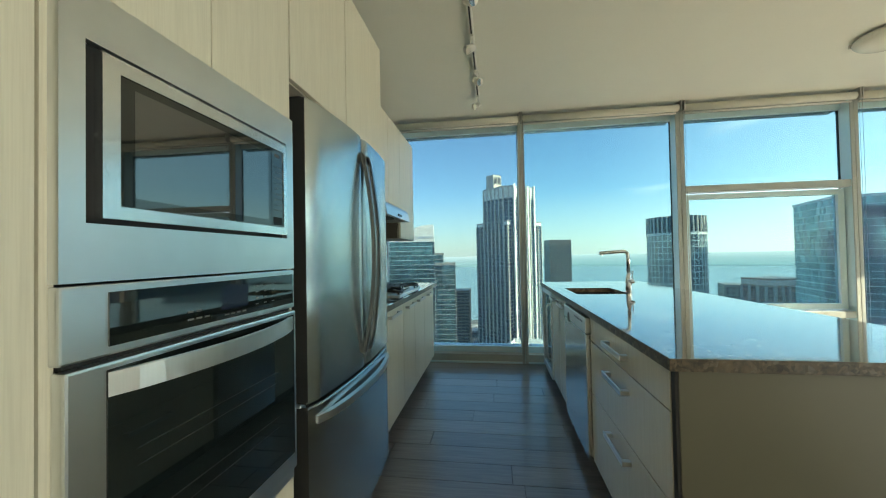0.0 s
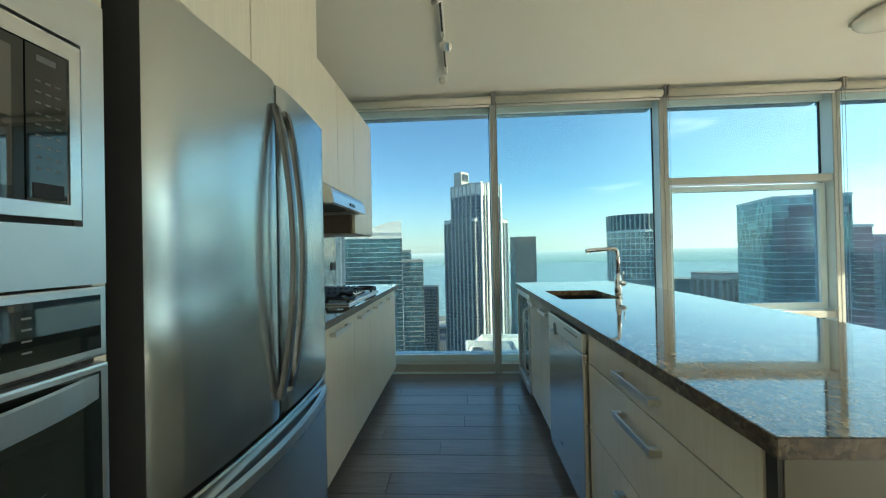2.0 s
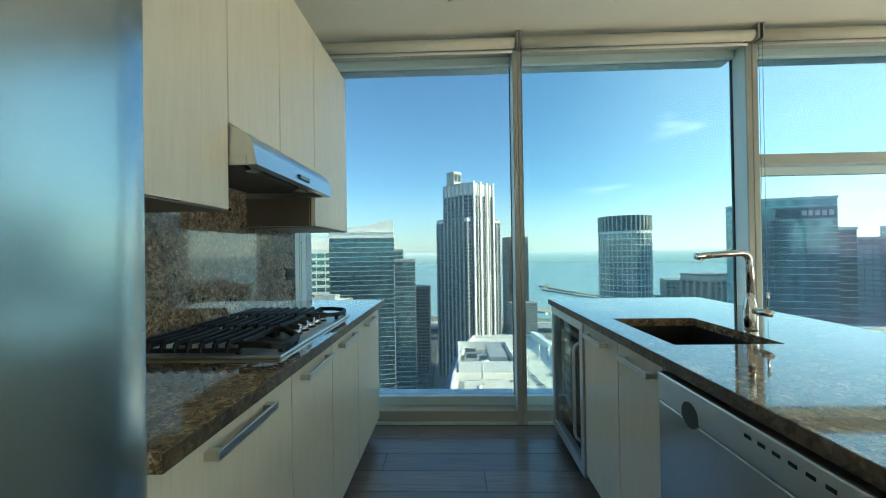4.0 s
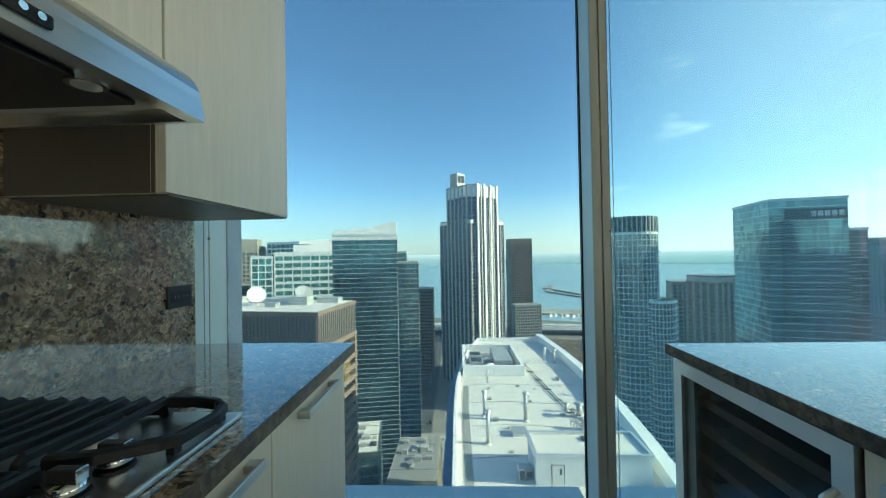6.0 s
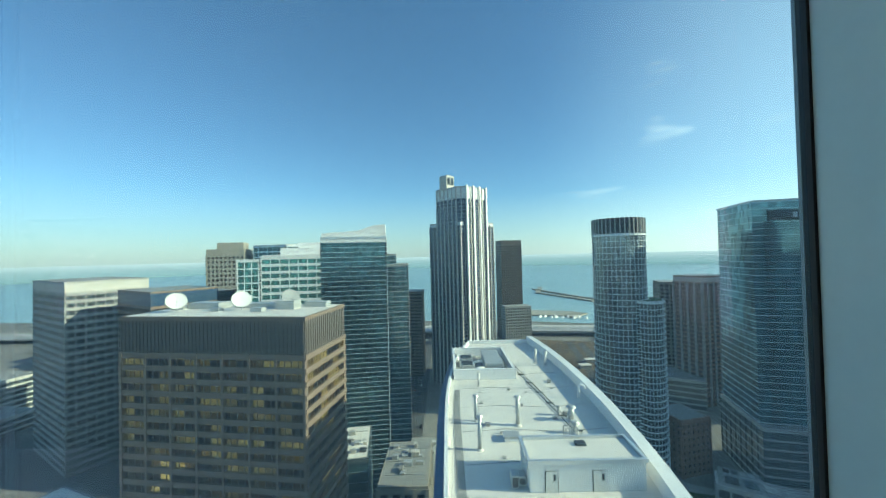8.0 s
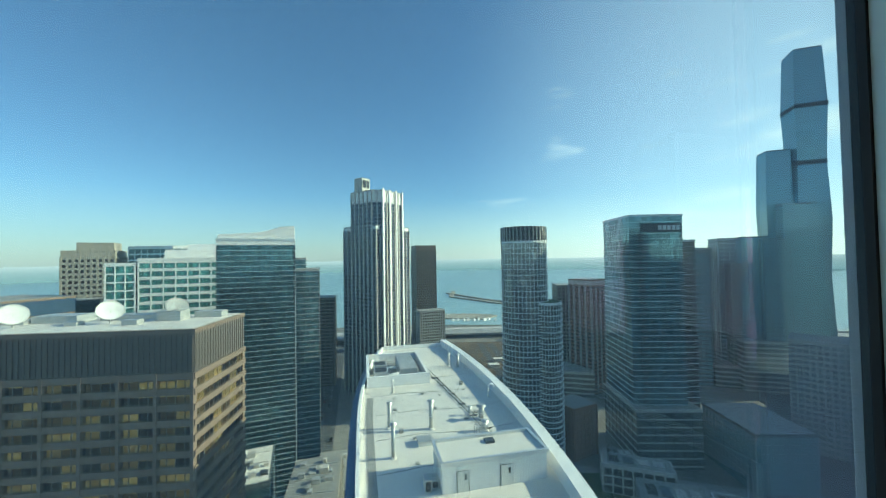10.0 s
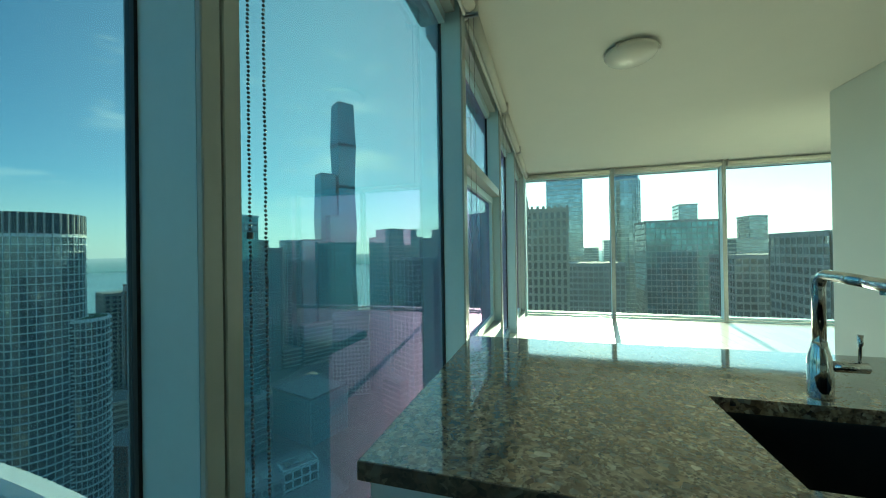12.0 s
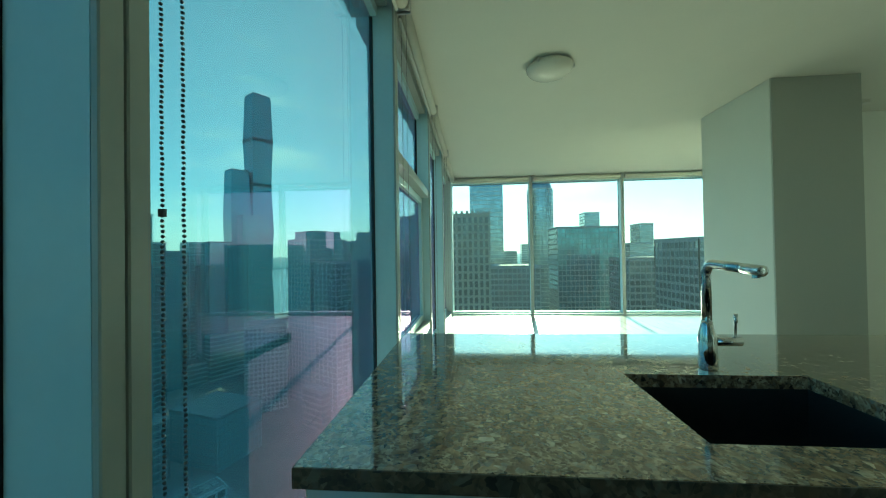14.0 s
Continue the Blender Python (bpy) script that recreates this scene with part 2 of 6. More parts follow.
STEEL_H = brushed("satin_steel", (0.74, 0.76, 0.76), 0.30, (60, 1, 1))
GRIP = brushed("shaded_satin_steel", (0.24, 0.25, 0.255), 0.22)
CHROME = plain("chrome", (0.72, 0.73, 0.74), 0.07, 1.0, 0.03)
NICKEL = plain("satin_nickel", (0.62, 0.61, 0.58), 0.3, 1.0, 0.05)
BLACK = plain("black_plastic", (0.008, 0.008, 0.009), 0.6, 0, 0.2)
BLACK_GLASS = plain("black_glass", (0.008, 0.012, 0.012), 0.03, 0, 0.15)
BLACK_GLASS.node_tree.nodes["Principled BSDF"].inputs["IOR"].default_value = 1.7
DARK_STEEL = plain("dark_grey_steel", (0.045, 0.045, 0.044), 0.42, 0.2, 0.15)
GLASS_FRONT = plain("mirror_dark_glass", (0.012, 0.014, 0.015), 0.02, 0, 0.1)
GLASS_FRONT.node_tree.nodes["Principled BSDF"].inputs["IOR"].default_value = 2.3
IRON = plain("cast_iron", (0.010, 0.011, 0.013), 0.5, 0, 0.3, 120, 0.15)
STONE = stone("speckled_quartz", tone=1.55, fine=0.95)
EDGE = stone("quartz_cut_edge", 0.35, 0.0, 0.42, 0.6)
WALL = plain("wall_paint", (0.72, 0.73, 0.68), 0.75, 0, 0.02, 60, 0.05)
CEIL = plain("ceiling_paint", (0.72, 0.71, 0.64), 0.85, 0, 0.02, 60, 0.04)
# wall paint greyed to give the column's west face its shade
WALL_SHADED = plain("shaded_wall_tone", (0.43, 0.44, 0.40), 0.75, 0, 0.02, 60, 0.05)
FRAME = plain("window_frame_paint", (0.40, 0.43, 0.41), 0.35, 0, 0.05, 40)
# frame paint again, with the sky's blue reflection put into its colour
FRAME_SKYLIT = plain("window_frame_side", (0.56, 0.72, 0.76), 0.35, 0, 0.04, 40)
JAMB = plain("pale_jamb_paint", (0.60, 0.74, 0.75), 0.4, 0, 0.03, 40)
GASKET = plain("gasket", (0.01, 0.01, 0.012), 0.6)
PANE = pane_glass("coated_pane")
PANE_HAZY = pane_glass("hazy_coated_pane", haze_film=0.036, clear=(0.388, 0.455, 0.445), film_tint=(0.48, 0.88, 0.94))
PANE_EAST = pane_glass("east_pane", clear=(0.60, 0.63, 0.60), haze_film=0.006, film_tint=(0.72, 0.86, 0.92))
FABRIC = plain("shade_fabric", (0.62, 0.60, 0.52), 0.9, 0, 0.05, 200, 0.1)
PLANK = planks("stained_oak_plank")
WHITE = plain("white_enamel", (0.72, 0.71, 0.66), 0.4, 0, 0.03)
OPAL = plain("opal_glass", (0.74, 0.72, 0.64), 0.25, 0, 0.03)
DISPLAY = plain("display_glass", (0.006, 0.008, 0.03), 0.12, 0, 0.1)
MARK = plain("pale_print", (0.12, 0.125, 0.125), 0.5)
SINK = plain("dark_granite_sink", (0.016, 0.017, 0.018), 0.4, 0, 0.3, 200, 0.05)
TOE = plain("toe_kick", (0.018, 0.017, 0.016), 0.6)
WINE = plain("wine_shelf_wood", (0.075, 0.045, 0.03), 0.5, 0, 0.2)
BEAD = plain("dull_bead_metal", (0.10, 0.10, 0.10), 0.4, 0.7, 0.1)
COOLER_GLASS = pane_glass("cooler_glass", (0.82, 0.84, 0.84), (0.9, 0.92, 0.93), 0.0)
HANDLE = plain("black_handle", (0.022, 0.023, 0.023), 0.4, 0.2)


# ---- building blocks ----
def origin(ob):
    p = Vector((0, 0, 0))
    while ob is not None:
        p += ob.location
        ob = ob.parent
    return p


def mesh_of(bm, name, mat, smooth=False):
    me = bpy.data.meshes.new(name)
    bm.to_mesh(me)
    bm.free()
    me.materials.append(mat)
    if smooth:
        for p in me.polygons:
            p.use_smooth = True
    return me


def part(name, bm, mat, parent=None, label="", smooth=False):
    """One mesh object under a thing or a part; the bmesh is in the room's metres."""
    if parent is not None:
        bmesh.ops.translate(bm, verts=bm.verts, vec=-origin(parent))
    ob = new(name, mesh_of(bm, name, mat, smooth))
    ob.parent = parent
    return tagged(ob, label)


def thing(name, at, label, category, group="", kind=""):
    ob = new(name)
    ob.location = at
    ob.empty_display_size = 0.1
    return tagged(ob, label, category, group, kind)


def cuboid(x0, x1, y0, y1, z0, z1, bevel=0.0, segments=1, bm=None):
    bm = bm or bmesh.new()
    made = bmesh.ops.create_cube(bm, size=1.0)["verts"]
    bmesh.ops.scale(bm, verts=made, vec=(x1 - x0, y1 - y0, z1 - z0))
    bmesh.ops.translate(bm, verts=made, vec=((x0 + x1) / 2, (y0 + y1) / 2, (z0 + z1) / 2))
    if bevel:
        edges = {e for v in made for e in v.link_edges}
        bmesh.ops.bevel(bm, geom=list(edges), offset=bevel, segments=segments, profile=0.6, affect="EDGES")
    return bm


def rod(a, b, r, r2=None, seg=16, bm=None, caps=True):
    bm = bm or bmesh.new()
    a, b = Vector(a), Vector(b)
    d = b - a
    made = bmesh.ops.create_cone(bm, cap_ends=caps, segments=seg, radius1=r, radius2=r if r2 is None else r2, depth=d.length)["verts"]
    m = Matrix.Translation((a + b) / 2) @ d.to_track_quat("Z", "Y").to_matrix().to_4x4()
    bmesh.ops.transform(bm, matrix=m, verts=made)
    return bm


def tube(points, r, seg=10, bm=None):
    """A round bar along a line of points."""
    bm = bm or bmesh.new()
    pts, rings = [Vector(p) for p in points], []
    side = None
    for k, p in enumerate(pts):
        d = (pts[min(k + 1, len(pts) - 1)] - pts[max(k - 1, 0)]).normalized()
        side = d.orthogonal().normalized() if side is None else (side - d * side.dot(d)).normalized()
        up = d.cross(side)
        rr = r[k] if isinstance(r, (list, tuple)) else r
        rings.append([bm.verts.new(p + (side * math.cos(a) + up * math.sin(a)) * rr) for a in [2 * math.pi * j / seg for j in range(seg)]])
    for r0, r1 in zip(rings, rings[1:]):
        for j in range(seg):
            bm.faces.new((r0[j], r0[(j + 1) % seg], r1[(j + 1) % seg], r1[j]))
    bm.faces.new(rings[0][::-1])
    bm.faces.new(rings[-1])
    return bm


def prism(outline, axis, lo, hi, bm=None):
    """An outline of two coordinates pushed along the third axis from lo to hi."""
    bm = bm or bmesh.new()
    def at(p, h):
        c = list(p)
        c.insert("xyz".index(axis), h)
        return bm.verts.new(c)
    a, b = [at(p, lo) for p in outline], [at(p, hi) for p in outline]
    n = len(outline)
    for k in range(n):
        bm.faces.new((a[k], a[(k + 1) % n], b[(k + 1) % n], b[k]))
    bm.faces.new(a[::-1])
    bm.faces.new(b)
    bmesh.ops.recalc_face_normals(bm, faces=bm.faces)
    return bm


def plate_with_hole(x0, x1, y0, y1, z0, z1, hx0, hx1, hy0, hy1):
    """A slab with a square opening right through it."""
    bm = bmesh.new()
    for a, b, c, d in ((x0, hx0, y0, y1), (hx1, x1, y0, y1), (hx0, hx1, y0, hy0), (hx0, hx1, hy1, y1)):
        cuboid(a, b, c, d, z0, z1, bm=bm)
    bmesh.ops.remove_doubles(bm, verts=bm.verts, dist=1e-5)
    inner = [f for f in bm.faces if any(f is not g and (f.calc_center_median() - g.calc_center_median()).length < 1e-5 for g in bm.faces)]
    bmesh.ops.delete(bm, geom=inner, context="FACES")
    return bm


# ---- the room ----
CH = 2.78
XW, XE, YN, YS = -1.235, 7.27, 4.0, -3.6
floor = part("floor", cuboid(XW - 0.2, XE + 0.2, YS - 0.2, 4.2, -0.25, -0.012), TOE)
tagged(floor, "dark grey-brown stained oak plank floor", "floor", kind="structure")
ceiling = part("ceiling", cuboid(XW - 0.2, XE + 0.25, YS - 0.2, 4.25, CH, CH + 0.25), CEIL)
tagged(ceiling, "smooth cream-white painted ceiling", "ceiling", kind="structure")
tagged(part("wall_west", cuboid(XW - 0.2, XW, YS, 4.24, -0.0119, CH - 0.001), WALL), "off-white painted wall behind the cabinets", "wall", kind="structure")
tagged(part("wall_south", cuboid(XW, XE, YS - 0.2, YS, -0.0119, CH - 0.001), WALL), "plain off-white painted wall", "wall", kind="structure")
tagged(part("column", cuboid(3.40, 4.37, 0.16, 0.90, -0.0119, CH - 0.001, 0.004), WALL), "pale painted square column from floor to ceiling", "column", kind="structure")
# thin sheet added over the column; its grey stands for shade
tagged(part("wall_column_west_shade", cuboid(3.386, 3.3995, 0.162, 0.898, -0.0119, CH - 0.001), WALL_SHADED), "added sheet greyed for shade on the column's west face", "wall", kind="structure")
tagged(part("wall_inner", cuboid(4.371, 4.5, -1.2, 0.159, -0.0119, CH - 0.001), WALL), "off-white painted partition wall", "wall", kind="structure")
tagged(part("wall_inner_head", cuboid(4.371, 4.5, YS, -1.201, 2.55, CH - 0.001), WALL), "wall above the rear window", "wall", kind="structure")
tagged(part("wall_inner_foot", cuboid(4.371, 4.5, YS, -1.201, -0.0119, 0.2), WALL), "wall below the rear window", "wall", kind="structure")
# made-up frame for the fill lamp's opening, out of view
rw = thing("window_11", (4.45, -2.4, 0.2), "wide rear window of the apartment", "window", kind="structure")
part("window_frame", cuboid(4.44, 4.5, YS, -1.201, 0.2005, 0.25), FRAME, rw)
part("window_frame", cuboid(4.44, 4.5, YS, -1.201, 2.5, 2.5495), FRAME, rw)
tagged(part("wall_living_south", cuboid(4.501, XE, -1.4, -1.25, -0.0119, CH - 0.001), WALL), "plain off-white painted wall of the living room", "wall", kind="structure")


def mullion(x0, x1, parent, axis="y", front=YN, depth=0.15, z0=0.0, z1=CH):
    """A deep window post: two front fins with a groove, dark gasket where the glass sits."""
    mid = (x0 + x1) / 2
    def c(a, b, d0, d1, e0, e1, bevel=0.0):
        return cuboid(a, b, d0, d1, e0, e1, bevel) if axis == "y" else cuboid(d0, d1, a, b, e0, e1, bevel)
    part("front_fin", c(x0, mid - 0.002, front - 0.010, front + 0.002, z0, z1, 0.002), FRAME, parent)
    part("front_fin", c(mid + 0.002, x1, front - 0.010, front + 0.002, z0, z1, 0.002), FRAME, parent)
    part("post", c(x0 + 0.001, x1 - 0.001, front + 0.0025, front + 0.1165, z0, z1), FRAME_SKYLIT, parent)
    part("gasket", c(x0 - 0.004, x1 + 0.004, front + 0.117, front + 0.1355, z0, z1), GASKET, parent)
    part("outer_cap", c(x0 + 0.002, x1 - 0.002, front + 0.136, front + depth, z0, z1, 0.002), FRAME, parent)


def pane(x0, x1, z0, z1, parent, axis="y", at=YN + 0.126):
    bm = cuboid(x0, x1, at, at + 0.008, z0, z1) if axis == "y" else cuboid(at, at + 0.008, x0, x1, z0, z1)
    ob = part("pane", bm, PANE_EAST if axis == "x" else PANE_HAZY if x0 > 0.4 else PANE, parent)
    ob.visible_shadow = False
    return ob


def rails(x0, x1, parent, axis="y", front=YN, foot=0.098, glass=0.165, head=2.635):
    """Sill and head of one bay."""
    def c(a, b, d0, d1, e0, e1, bevel=0.0):
        return cuboid(a, b, front + d0, front + d1, e0, e1, bevel) if axis == "y" else cuboid(front + d0, front + d1, a, b, e0, e1, bevel)
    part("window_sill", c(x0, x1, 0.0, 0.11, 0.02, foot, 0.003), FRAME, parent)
    part("sill_foot", c(x0, x1, -0.012, 0.1, 0.0, 0.0195, 0.002), FRAME_SKYLIT, parent)
    part("bottom_rail", c(x0, x1, 0.09, 0.24, foot + 0.0005, glass, 0.002), FRAME_SKYLIT, parent)
    part("head_rail", c(x0, x1, 0.09, 0.24, head, CH, 0.002), FRAME_SKYLIT, parent)
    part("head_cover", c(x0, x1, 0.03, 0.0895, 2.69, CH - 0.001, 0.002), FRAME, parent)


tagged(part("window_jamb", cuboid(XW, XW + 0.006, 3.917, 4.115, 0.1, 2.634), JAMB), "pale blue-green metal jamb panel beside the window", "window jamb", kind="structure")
BAYS = [(XW, 0.34), (0.409, 1.98), (2.06, 3.59), (3.66, 5.20), (5.27, 7.10)]
windows = []
for k, (a, b) in enumerate(BAYS):
    w = thing("window_%d" % (k + 1), ((a + b) / 2, YN, 0), "floor-to-ceiling window bay with grey-green metal frame", "window", "window wall", "structure")
    windows.append(w)
    rails(a, b, w)
    if k < 4:
        mullion(b, BAYS[k + 1][0], w)
    if k != 2:
        pane(a, b, 0.165, 2.635, w)
# bay three: fixed light, opening sash, low light
w3 = windows[2]
a, b = BAYS[2]
pane(a, b, 1.90, 2.635, w3)
pane(a, b, 0.165, 0.52, w3)
part("transom", cuboid(a, b, YN + 0.002, YN + 0.125, 1.83, 1.90, 0.003), FRAME, w3)
part("transom", cuboid(a, b, YN + 0.002, YN + 0.125, 0.52, 0.585, 0.003), FRAME, w3)
bm = bmesh.new()
for c, d, e, f in ((a + 0.012, a + 0.07, 0.595, 1.82), (b - 0.07, b - 0.012, 0.595, 1.82), (a + 0.07, b - 0.07, 0.595, 0.655), (a + 0.07, b - 0.07, 1.765, 1.82)):
    cuboid(c, d, YN + 0.07, YN + 0.13, e, f, bm=bm)
bmesh.ops.remove_doubles(bm, verts=bm.verts, dist=1e-5)
part("opening_sash", bm, FRAME_SKYLIT, w3, "hinged grey metal sash, shut")
pane(a + 0.07, b - 0.07, 0.655, 1.765, w3, at=YN + 0.098)
part("window_latch", cuboid(a + 0.5, a + 0.62, YN + 0.03, YN + 0.068, 0.60, 0.625, 0.004, 2), NICKEL, w3)

# corner post and east wall of glass
part("corner_post", cuboid(7.10, 7.13, YN, YN + 0.24, 0, CH, 0.002), FRAME, windows[4])
EAST = [(2.43, 3.97), (0.672, 2.367), (-1.09, 0.609), (-2.85, -1.153)]
for k, (a, b) in enumerate(EAST):
    w = thing("window_%d" % (k + 6), (XE, (a + b) / 2, 0), "full-height window bay facing east, slim grey frame", "window", "window wall", "structure")
    rails(a, b, w, "x", XE, 0.03, 0.06, 2.66)
    mullion(a - 0.063, a, w, "x", XE)
    pane(a, b, 0.06, 2.66, w, "x", XE + 0.126)
tagged(part("wall_corner", cuboid(7.131, XE + 0.24, 3.97, 4.24, 0, CH - 0.002, 0.003), FRAME_SKYLIT), "metal-clad corner of the window walls", "column", kind="structure")
tagged(part("wall_east", cuboid(XE, XE + 0.2, YS, -2.914, 0, CH - 0.002), WALL), "plain off-white painted wall", "wall", kind="structure")


def bead_chain(x, y, z0, z1, parent, gap=0.030):
    """A bead loop: two hanging strands of small metal balls, one behind the other as seen from the room's middle."""
    bm = bmesh.new()
    step = 0.0068
    for s in (0.0, gap):
        for k in range(int((z1 - z0) / step)):
            bmesh.ops.create_icosphere(bm, subdivisions=1, radius=0.0027, matrix=Matrix.Translation((x + 0.0006 * math.sin(k * 0.9), y + s, z0 + k * step)))
    for k in range(7):
        t = math.pi * k / 6
        bmesh.ops.create_icosphere(bm, subdivisions=1, radius=0.0027, matrix=Matrix.Translation((x, y + gap / 2 - gap / 2 * math.cos(t), z0 - 0.02 * math.sin(t))))
    tagged(part("bead_chain", bm, BEAD, parent, "grey metal bead chain", True), kind="stuff")
    part("chain_stop", rod((x, y + gap, 1.320), (x, y + gap, 1.330), 0.0048, seg=10), BEAD, parent)


def roller_shade(a, b, axis="y", chain=True):
    """A rolled-up shade on its tube, under the ceiling in front of the glass."""
    c = 3.945 if axis == "y" else XE - 0.055
    def p(u, v, z):
        return (u, v, z) if axis == "y" else (v, u, z)
    s = thing("roller_shade", p((a + b) / 2, c, CH), "rolled-up cream roller shade on brackets below the ceiling", "shade", "roller shades")
    part("shade_roll", rod(p(a + 0.02, c, 2.712), p(b - 0.02, c, 2.712), 0.036, seg=24), FABRIC, s, "", True)
    part("hem_bar", rod(p(a + 0.03, c + 0.03, 2.668), p(b - 0.03, c + 0.03, 2.668), 0.010, seg=12), WHITE, s, "", True)
    for e in (a + 0.006, b - 0.006):
        bm = cuboid(e - 0.006, e + 0.006, c - 0.045, c + 0.04, 2.672, CH - 0.0005, 0.004) if axis == "y" else cuboid(c - 0.045, c + 0.04, e - 0.006, e + 0.006, 2.672, CH - 0.0005, 0.004)
        part("bracket", bm, NICKEL, s)
    if chain:
        bead_chain(a + 0.016, 3.932, 0.24, 2.70, s)
    return s


for k, (a, b) in enumerate(BAYS):
    roller_shade(a - (0.03 if k else -0.02), b + 0.03)
for k, (a, b) in enumerate(EAST[:3]):
    roller_shade(a, b, "x", False)


# ---- fittings ----
def pull(x, y0, y1, z, parent, out=1):
    """A flat bar pull standing off on two feet."""
    h = part("handle", cuboid(min(x + out * 0.026, x + out * 0.034), max(x + out * 0.026, x + out * 0.034), y0, y1, z - 0.011, z + 0.011, 0.0015), NICKEL, parent, "satin nickel bar pull")
    for y in (y0 + 0.012, y1 - 0.012):
        part("handle_foot", cuboid(min(x, x + out * 0.027), max(x, x + out * 0.027), y - 0.012, y + 0.012, z - 0.009, z + 0.009, 0.001), NICKEL, h)


def unit(name, label, x_back, x_front, y0, y1, z0, z1, fronts, mat, group, toe=False, thick=0.019):
    """A cabinet: carcass and its doors or drawer fronts (y0, y1, z0, z1, pull) on the side of x_front."""
    out = 1 if x_front > x_back else -1
    u = thing(name, ((x_back + x_front) / 2, (y0 + y1) / 2, z0 if not toe else 0), label, "cabinet", group)
    xa, xb = sorted((x_back, x_front - out * (thick + 0.002)))
    part("body", cuboid(xa, xb, y0, y1, z0, z1), mat, u)
    if toe:
        ta, tb = sorted((x_back, x_front - out * 0.07))
        part("toe_kick", cuboid(ta, tb, y0, y1, 0.0, z0 - 0.0005), TOE, u)
    for n, (fy0, fy1, fz0, fz1, grip) in enumerate(fronts):
        fa, fb = sorted((x_front - out * thick, x_front))
        d = part("drawer_front" if name == "drawer_cabinet" else "door", cuboid(fa, fb, fy0 + 0.0024, fy1 - 0.0024, fz0 + 0.0024, fz1 - 0.0024, 0.0012), mat, u)
        if grip:
            pull(x_front, grip[0], grip[1], grip[2], d, out)
    return u


# tall run by the west wall
XT = -0.60
unit("pantry_cabinet", "tall cream wood-grain pantry cabinet beside the oven", XW, XT, -0.62, 0.325, 0.10, 2.46, [(-0.62, 0.325, 0.10, 2.46, None)], CABINET, "tall cabinets", True)
unit("pantry_cabinet", "tall cream wood-grain pantry cabinet", XW, XT, -1.53, -0.625, 0.10, 2.46, [(-1.53, -0.625, 0.10, 2.46, None)], CABINET, "tall cabinets", True)
ov = thing("oven_cabinet", (-0.9, 0.655, 0), "tall cream wood-grain cabinet holding oven and microwave", "cabinet", "tall cabinets")
part("side_panel", cuboid(XW, XT - 0.002, 0.328, 0.346, 0.0, 2.46), CABINET, ov)
part("side_panel", cuboid(XW, XT - 0.002, 0.962, 0.985, 0.0, 2.46), CABINET, ov)
part("back_panel", cuboid(XW, XW + 0.03, 0.3465, 0.9615, 0.0, 2.46), CABINET, ov)
part("shelf", cuboid(XW + 0.031, XT - 0.022, 0.3465, 0.9615, 1.662, 1.68), CABINET, ov)
for a, b in ((0.330, 0.653), (0.657, 0.983)):
    part("door", cuboid(XT - 0.019, XT, a, b, 1.664, 2.46, 0.0012), CABINET, ov)
part("drawer_front", cuboid(XT - 0.019, XT, 0.330, 0.983, 0.105, 0.522, 0.0012), CABINET, ov)
part("toe_kick", cuboid(XW + 0.031, XT - 0.07, 0.347, 0.961, 0.0, 0.10), TOE, ov)
unit("fridge_top_cabinet", "cream wood-grain cabinet above the refrigerator", XW, XT, 0.989, 1.965, 1.81, 2.46,
     [(0.989, 1.445, 1.81, 2.46, None), (1.448, 1.965, 1.81, 2.46, None)], CABINET, "tall cabinets")
tagged(part("end_panel", cuboid(XW, XT - 0.03, 1.967, 1.986, 0.0, 2.46), CABINET), "cream wood-grain end panel beside the refrigerator", "panel")


